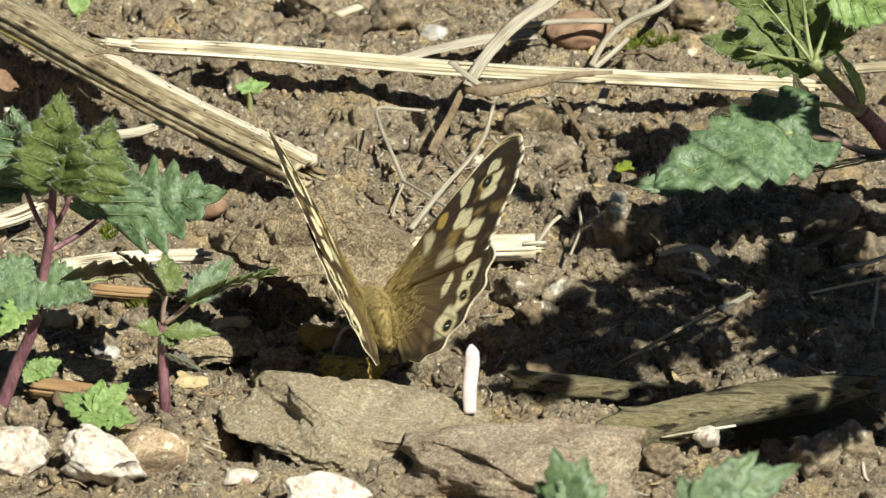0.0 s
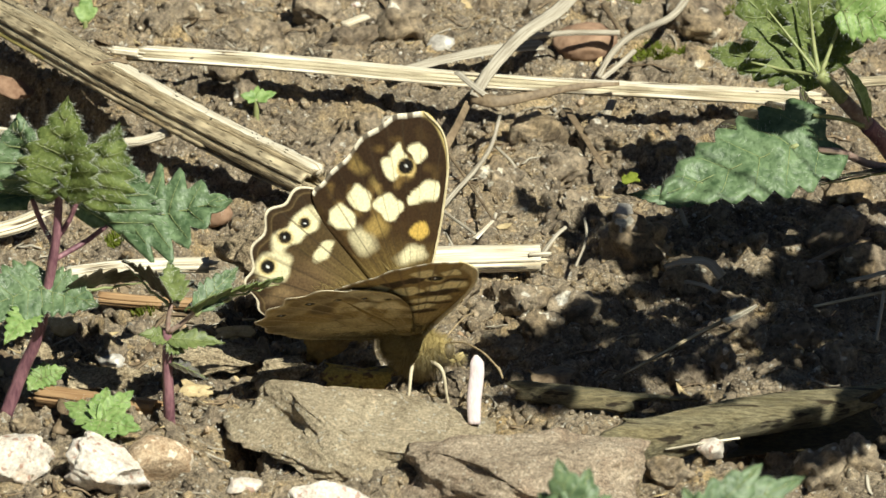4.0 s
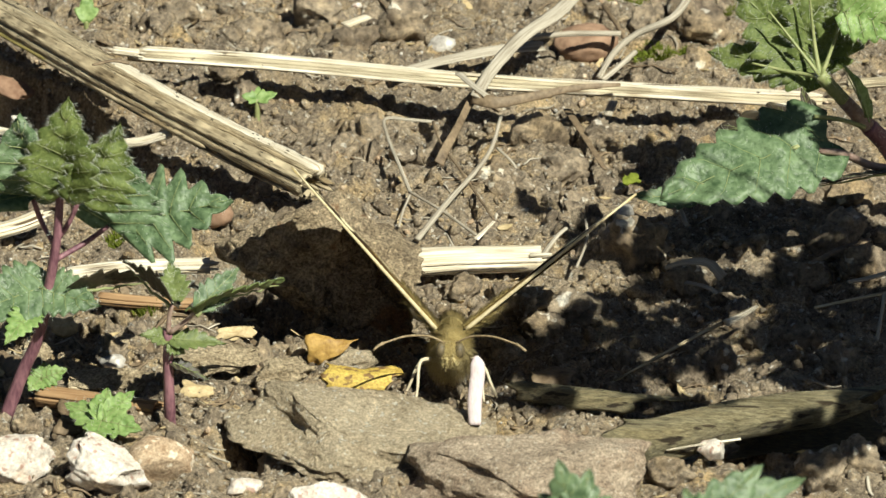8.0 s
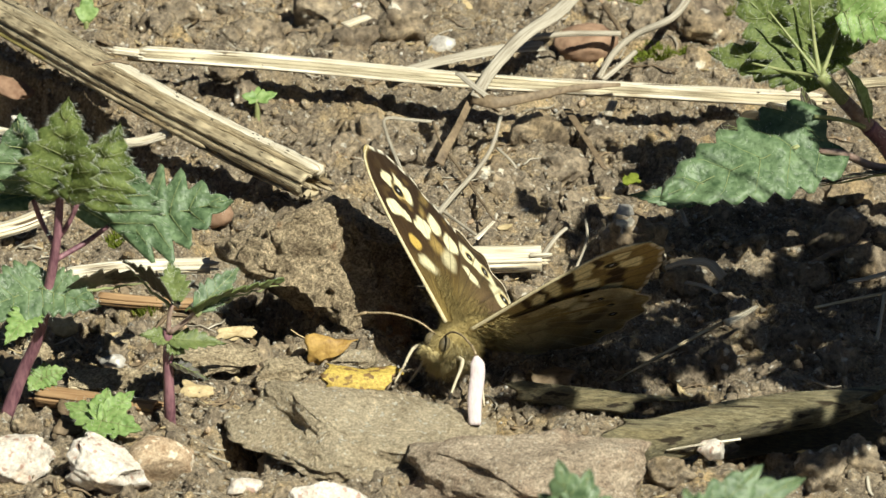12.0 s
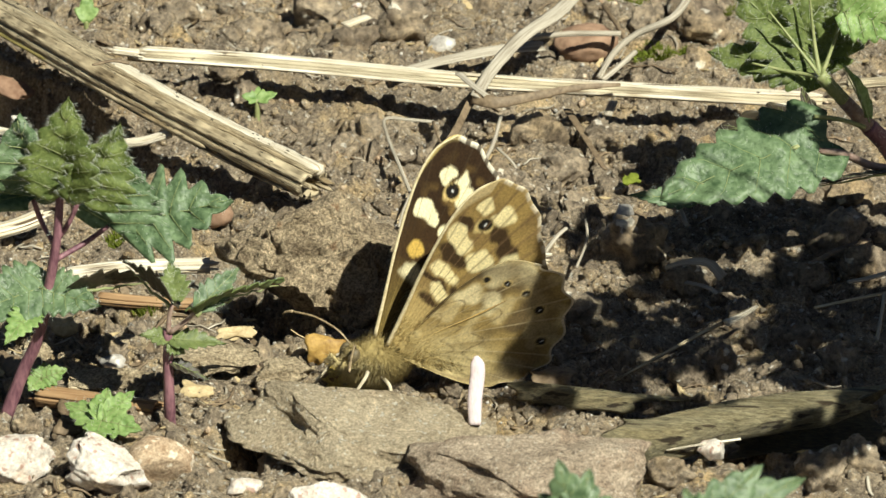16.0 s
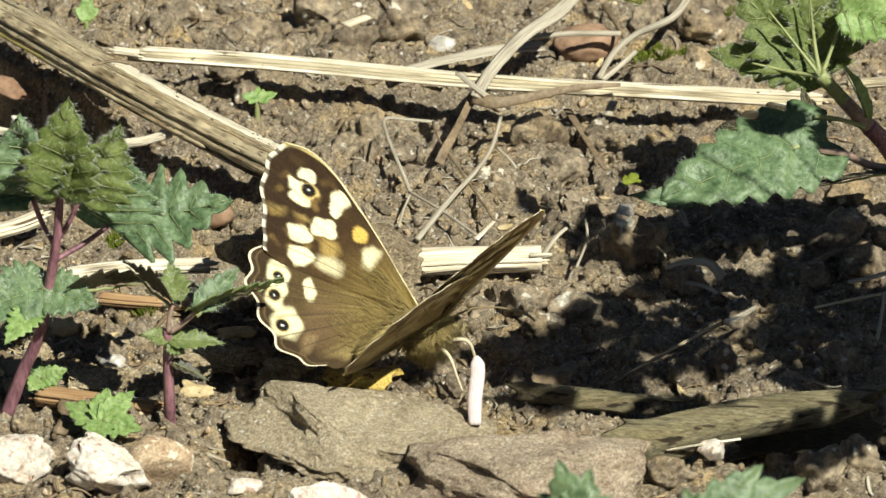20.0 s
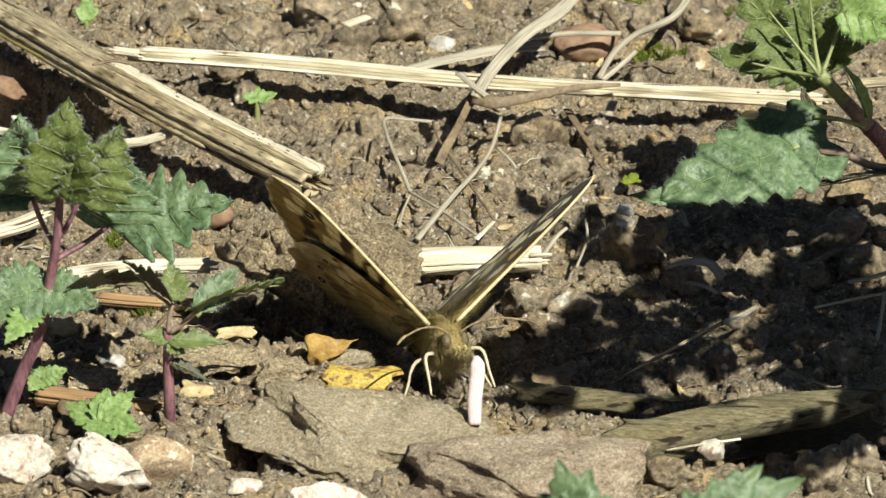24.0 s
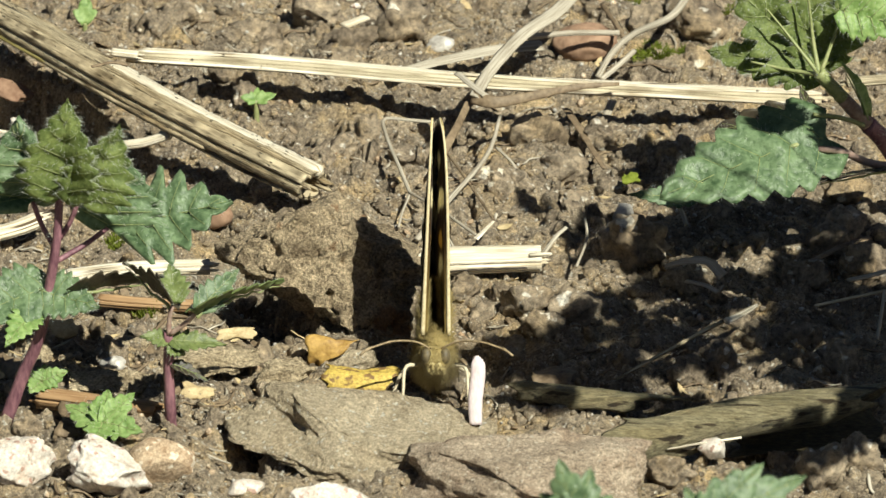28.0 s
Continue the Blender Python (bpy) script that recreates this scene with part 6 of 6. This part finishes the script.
def wing(name, outline, upper, under, scallop, side, parent, label, cup):
    """A thin two-sided wing in its hinge's space: y forward, z outward from the body; upper scales face inward when closed."""
    count, rings = 190, 84
    edge = curve_points([(0, a, o) for a, o in outline], count)
    root = np.array([-0.3, 0.2])
    qs = np.linspace(0, 1, count)
    rim = np.array([[p.y, p.z] for p in edge])
    if scallop:
        k = 1 + scallop * np.sin(qs * 2 * math.pi * 10.5 + 0.6) * ((qs > 0.24) & (qs < 0.80))
        rim = root + (rim - root) * k[:, None]
    rs = np.linspace(0, 1, rings + 1)[1:] ** 0.8
    pts = root + rs[:, None, None] * (rim - root)[None]
    q, r = np.broadcast_to(qs, (rings, count)), np.broadcast_to(rs[:, None], (rings, count))
    a, o = pts[..., 0], pts[..., 1]
    rib = 0.06 * np.abs(np.sin(q * 2 * math.pi * 8)) * r + cup * np.sin(np.pi * np.clip(r, 0, 1)) + 0.10 * (lattice(a / 2.5, o / 2.5) - 0.5)
    s = 1 if side == "left" else -1
    verts, cols = [], []
    for face, fn in ((1, upper), (-1, under)):
        x = s * (rib + face * 0.035)
        verts.append(np.stack([x, a, o], -1).reshape(-1, 3))
        cols.append(fn(a, o, q, r).reshape(-1, 3))
    n = rings * count
    co = np.concatenate(verts) * MM
    col = np.concatenate(cols)
    idx = np.arange(n).reshape(rings, count)
    quads = np.stack([idx[:-1, :-1], idx[1:, :-1], idx[1:, 1:], idx[:-1, 1:]], -1).reshape(-1, 4)
    back = quads[:, ::-1] + n
    lip = np.stack([idx[-1, :-1], idx[-1, :-1] + n, idx[-1, 1:] + n, idx[-1, 1:]], -1)
    faces = np.concatenate([quads, back, lip])
    if side == "right":
        faces = faces[:, ::-1]
    me = bpy.data.meshes.new(name)
    me.from_pydata(co.tolist(), [], faces.tolist())
    layer = me.color_attributes.new("pattern", "FLOAT_COLOR", "POINT")
    layer.data.foreach_set("color", np.concatenate([col, np.ones((len(col), 1))], 1).astype(np.float32).ravel())
    ob = finish(new(name, me), WING)
    ob.parent = parent
    ob["label"] = label
    return ob


def ellipsoid(at, size, turn=(0, 0, 0), level=3, lump=0.05, seed=0):
    bm = bmesh.new()
    bmesh.ops.create_icosphere(bm, subdivisions=level, radius=1.0)
    m = pose(*at, *turn)
    for v in bm.verts:
        k = 1 + lump * noise.noise(v.co * 3 + Vector((seed, 0, 0)))
        v.co = m @ Vector((v.co.x * size[0] * k, v.co.y * size[1] * k, v.co.z * size[2] * k))
    return bm


def fuzz(parent, at, size, count, length, mat, seed, name="fur", turn=(0, 0, 0), lean=(0, -0.5, 0.1)):
    rnd = random.Random(seed)
    m = pose(*at, *turn)
    roots = []
    for _ in range(count):
        d = Vector((rnd.gauss(0, 1), rnd.gauss(0, 1), rnd.gauss(0, 1))).normalized()
        p = m @ Vector((d.x * size[0] * 0.97, d.y * size[1] * 0.97, d.z * size[2] * 0.97))
        roots.append((p, (m.to_3x3() @ d) + Vector(lean)))
    part(name, cones(bmesh.new(), roots, length, 0.035, rnd, 0.35), mat, parent)


def build_butterfly():
    """Local axes: y forward, x to its right, z up, with the wing hinges at the origin."""
    ob = thing("butterfly", (0, 0, 8), "speckled brown and cream butterfly with eyespots, resting on soil", "butterfly")
    thorax = part("thorax", ellipsoid((0, -0.6, -1.9), (2.15, 3.6, 2.5), turn=(-10, 0, 0), level=4), FUR, ob, "furry olive-brown thorax")
    fuzz(thorax, (0, -0.6, -1.9), (2.15, 3.6, 2.5), 3200, 1.15, WINGFUR, 3, turn=(-10, 0, 0), lean=(0, -0.6, -0.5))
    fuzz(thorax, (0, 0.2, -2.6), (2.3, 3.2, 2.4), 2000, 1.7, FURTAN, 7, turn=(-10, 0, 0), lean=(0, 0.1, -1.7))
    abdomen = part("abdomen", stem(bmesh.new(), [(0, -2.2, 0.0), (0, -5.5, 0.6), (0, -9.0, 0.6), (0, -12.6, 0.2)], 1.7, 0.5, 20, 14, rough=0.02), FUR, ob, "slim brown abdomen")
    fuzz(abdomen, (0, -6.4, 0.5), (1.5, 6.0, 1.5), 1700, 1.2, WINGFUR, 4, turn=(2, 0, 0), lean=(0, -1.5, 0.1))
    head = part("head", ellipsoid((0, 2.9, -2.5), (1.6, 1.2, 1.5), level=3), FUR, ob, "furry brown head")
    fuzz(head, (0, 2.9, -2.5), (1.6, 1.2, 1.5), 900, 0.55, FURTAN, 5, lean=(0, 0.5, -1.1))
    fuzz(head, (0, 2.9, -1.9), (1.2, 1.0, 1.1), 240, 0.6, WINGFUR, 8, lean=(0, 0.5, 0.5), name="crest")
    for s in (-1, 1):
        part("compound_eye", ellipsoid((s * 1.05, 3.5, -2.1), (0.62, 0.72, 0.95), level=3, lump=0), EYEMAT, head, "dark rounded eye")
        palp = part("palp", stem(bmesh.new(), [(s * 0.45, 3.5, -3.4), (s * 0.5, 4.7, -3.6), (s * 0.35, 5.6, -3.0)], 0.42, 0.18, 8, 7), FURTAN, head)
        fuzz(palp, (s * 0.45, 4.5, -3.5), (0.4, 1.2, 0.5), 160, 1.0, FURTAN, 11 + s, lean=(0, 0.3, -0.9))
        ant = part("antenna", stem(bmesh.new(), [(s * 0.6, 3.4, -1.3), (s * 2.4, 4.9, -0.5), (s * 5.0, 6.6, -0.5), (s * 7.6, 8.0, -1.3)], 0.12, 0.13, 18, 7), ANTENNA, head, "fine banded antenna")
        part("antenna_club", stem(bmesh.new(), [(s * 7.5, 7.95, -1.25), (s * 8.1, 8.2, -1.6), (s * 8.7, 8.35, -2.1)], 0.2, 0.14, 6, 8), ANTENNA, ant)
        for knee, foot, root_y in (((3.4, 2.4, -3.4), (3.9, 3.6, -8.0), 1.2), ((3.6, -1.2, -3.8), (5.4, -1.6, -7.6), -0.6)):
            part("leg", stem(bmesh.new(), [(s * 1.4, root_y, -3.2), (s * knee[0], knee[1], knee[2]), (s * (0.4 * knee[0] + 0.6 * foot[0]), 0.4 * knee[1] + 0.6 * foot[1], 0.4 * knee[2] + 0.6 * foot[2]), (s * foot[0], foot[1], foot[2])], 0.27, 0.13, 14, 7), LEGMAT, ob, "slender pale leg")
    wings = []
    for side in ("left", "right"):
        f = wing("forewing", FORE, fore_upper, fore_under, 0.006, side, ob, "dark brown forewing with cream spots and an eyespot", 0.5)
        h = wing("hindwing", HIND, hind_upper, hind_under, 0.022, side, ob, "scalloped brown hindwing with three eyespots", 0.5)
        for w, k in ((f, 2), (h, 3)):
            rnd = random.Random(40 + k)
            roots = []
            for _ in range(420):
                u, v = rnd.random() ** 1.3, rnd.uniform(0.1, 1.0)
                a, o = (-0.4 - 3.2 * v, u * 6.5) if k == 2 else (-2.0 - 9.5 * v, -0.6 + u * 5.0)
                roots.append((Vector(((0.57 if side == "left" else -0.57), a, o)), Vector((0.35 if side == "left" else -0.35, -0.8, 0.9))))
            for _ in range(260):
                u = rnd.random() ** 1.5
                a, o = (0.6 - 2.4 * rnd.random(), u * 5.5) if k == 2 else (-1.0 - 5.0 * rnd.random(), -0.6 + u * 4.0)
                out = -1 if side == "left" else 1
                roots.append((Vector((out * (-0.15 + 0.2 * (o > 2)), a, o - 0.6)), Vector((out * 0.5, 0.1, 0.7))))
            part("wing_hair", cones(bmesh.new(), roots, 1.5, 0.03, rnd, 0.28), WINGFUR, w, "golden hairs at the wing base")
        lead = curve_points([(0, a, o) for a, o in FORE[:8]], 30)
        edge_at = [Vector(((1 if side == "left" else -1) * 0.12, p.y, p.z)) for p in lead]
        part("costal_vein", sweep(bmesh.new(), edge_at, oval(2, 2, 8), [0.26 - 0.005 * i for i in range(30)], up=(1, 0, 0)), COSTA, f, "pale golden leading edge")
        wings.append((side, f, h))
    return ob, wings


BUTTERFLY, WINGS = build_butterfly()


def build_fly():
    """A small dark fly that crosses the bed once, close to the camera."""
    ob = thing("fly", (0, 0, 0), "small dark grey fly crossing in flight", "fly")
    part("body", ellipsoid((0, 0, 0), (0.8, 2.0, 0.8), level=3), EYEMAT, ob, "dark grey bristly body")
    part("head", ellipsoid((0, 2.1, 0), (0.75, 0.55, 0.6), level=3), EYEMAT, ob)
    for s in (-1, 1):
        part("wing", sweep(bmesh.new(), curve_points([(s * 0.5, 0.4, 0.5), (s * 2.2, -0.6, 0.9), (s * 3.4, -2.2, 1.0)], 8), oval(1.5, 0.06, 8), [0.4, 0.8, 1, 1.1, 1.1, 1, 0.8, 0.3]), HAIR, ob, "clear narrow wing")
    return ob


FLY = build_fly()
FLY_A, FLY_B, FLY_C = [[c * MM for c in p] for p in ((-34.9, -274.9, 95.0), (-29.8, -296.1, 120.0), (-43.2, -318.7, 140.0))]


def stance(x, y, z, heading, pitch, roll):
    """Feet in mm; heading 0 looks away from the camera and grows to the right; pitch lifts the head."""
    return pose(x * MM, y * MM, z * MM, 0, 0, -heading) @ pose(0, 0, 0, pitch) @ pose(0, 0, 0, 0, roll)


# seconds, place of the wing hinges (mm), heading, pitch, roll, opening of the left and of the right wings
FLUTTER = [
    (0.0, -7.5, -36.0, 8.9, -9, 5, 0, 27, 40),
    (0.5, -5.5, -33.3, 9.4, 14, 8, 0, 34, 44),
    (1.0, -4.5, -36.6, 8.8, 54, 12, 1, 14, 64),
    (1.5, -4.2, -37.6, 8.6, 64, 11, 1, 9, 19),
    (2.0, -4.4, -37.7, 8.6, 71, 7, -0, 29, 29),
    (2.5, -3.4, -39.0, 8.4, 74, -0, 0, 21, 22),
    (3.0, -2.2, -39.8, 8.3, 76, -4, 0, 18, 31),
    (3.5, -3.3, -41.5, 8.0, 74, -8, 1, 10, 47),
    (5.5, 1.1, -39.3, 8.3, 133, 22, -3, 33, 50),
    (6.0, 1.4, -40.1, 8.2, 156, 29, -4, 51, 40),
    (6.5, 0.9, -41.3, 8.0, 171, 24, -1, 47, 29),
    (7.0, 1.2, -41.3, 8.0, 180, 24, 0, 45, 36),
    (8.0, 0.9, -41.3, 8.0, 181, 24, 0, 53, 44),
    (9.0, 0.9, -40.5, 8.1, 203, 29, 1, 50, 53),
    (10.0, 1.7, -41.4, 8.0, 204, 29, 2, 42, 36),
    (11.0, 1.9, -42.6, 7.8, 194, 29, 1, 43, 32),
    (11.5, 2.1, -41.5, 8.0, 207, 29, 0, 60, 59),
    (12.0, 1.8, -40.8, 8.1, 217, 29, 0, 53, 49),
    (12.5, 1.7, -41.1, 8.0, 223, 27, 1, 39, 52),
    (14.5, -2.5, -41.9, 7.9, 236, 26, -0, 40, 39),
    (15.0, -2.4, -42.2, 7.8, 235, 27, -1, 23, 24),
    (15.5, -4.0, -42.8, 7.7, 243, 24, 0, 0.2, 0),
    (16.0, -7.0, -43.8, 7.6, 243, 27, -1, 16, 9),
    (16.5, -10.3, -40.9, 8.1, 274, 22, 1, 27, 50),
    (17.0, -10.0, -41.4, 8.0, 288, 16, 2, 47, 48),
    (17.5, -5.8, -38.6, 8.4, 329, 13, 0, 36, 49),
    (18.0, -2.6, -37.9, 8.6, 369, 4, 1, 25, 54),
    (18.5, -0.9, -39.9, 8.2, 392, -1, -1, 6, 14),
    (19.0, -0.2, -37.6, 8.6, 406, 2, -0, 35, 17),
    (20.0, -1.6, -38.2, 8.5, 400, 4, -4, 46, 47),
    (21.0, -1.0, -38.5, 8.5, 405, 5, -4, 35, 45),
    (23.5, -0.9, -42.0, 7.9, 519, 29, -1, 49, 39),
    (24.0, -0.1, -40.2, 8.2, 518, 30, -2, 55, 41),
    (24.5, -0.5, -43.3, 7.6, 518, 25, 0, 0, 0.2),
    (25.0, -1.2, -42.5, 7.8, 538, 24, -1, 20, 21),
    (26.0, -1.2, -42.5, 7.8, 539, 25, -1, 19, 20),
    (27.0, -0.9, -42.5, 7.8, 539, 25, -1, -0.3, -0.3),
    (28.0, -0.9, -42.5, 7.8, 539, 25, -1, -0.3, -0.3),
]

def hind_turn(opening):
    """The hind wings lie just outside the fore wings."""
    return opening + 0.7


def toe(opening, side):
    """Closed wings lean together behind the body, the left one more."""
    return (9.0 if side == "left" else -1.5) * max(0, 1 - max(0, opening) / 8)


def motions():
    rest = pose(-0.150, -0.200, 0.003, 0, 0, 40)
    away = pose(-0.230, 0.060, 0.0015, 0, 0, 60)
    walk(FLY, [(0, rest), (8.8, rest), (8.9, pose(*FLY_A, 20, 0, 60)), (9.0, pose(*FLY_B, 10, 10, 70)), (9.1, pose(*FLY_C, 10, 0, 80)), (9.5, away), (28.0, away)])
    walk(BUTTERFLY, [(r[0], stance(*r[1:7])) for r in FLUTTER])
    for side, fore, hind in WINGS:
        k, s = (7, -1) if side == "left" else (8, 1)
        walk(fore, [(r[0], pose(s * 1.6 * MM, 0, 0, 0, s * (r[k] - 2), toe(r[k], side))) for r in FLUTTER])
        walk(hind, [(r[0], pose(s * 1.85 * MM, -0.4 * MM, 0, 0, s * (hind_turn(r[k]) - 2), toe(r[k], side))) for r in FLUTTER])


motions()
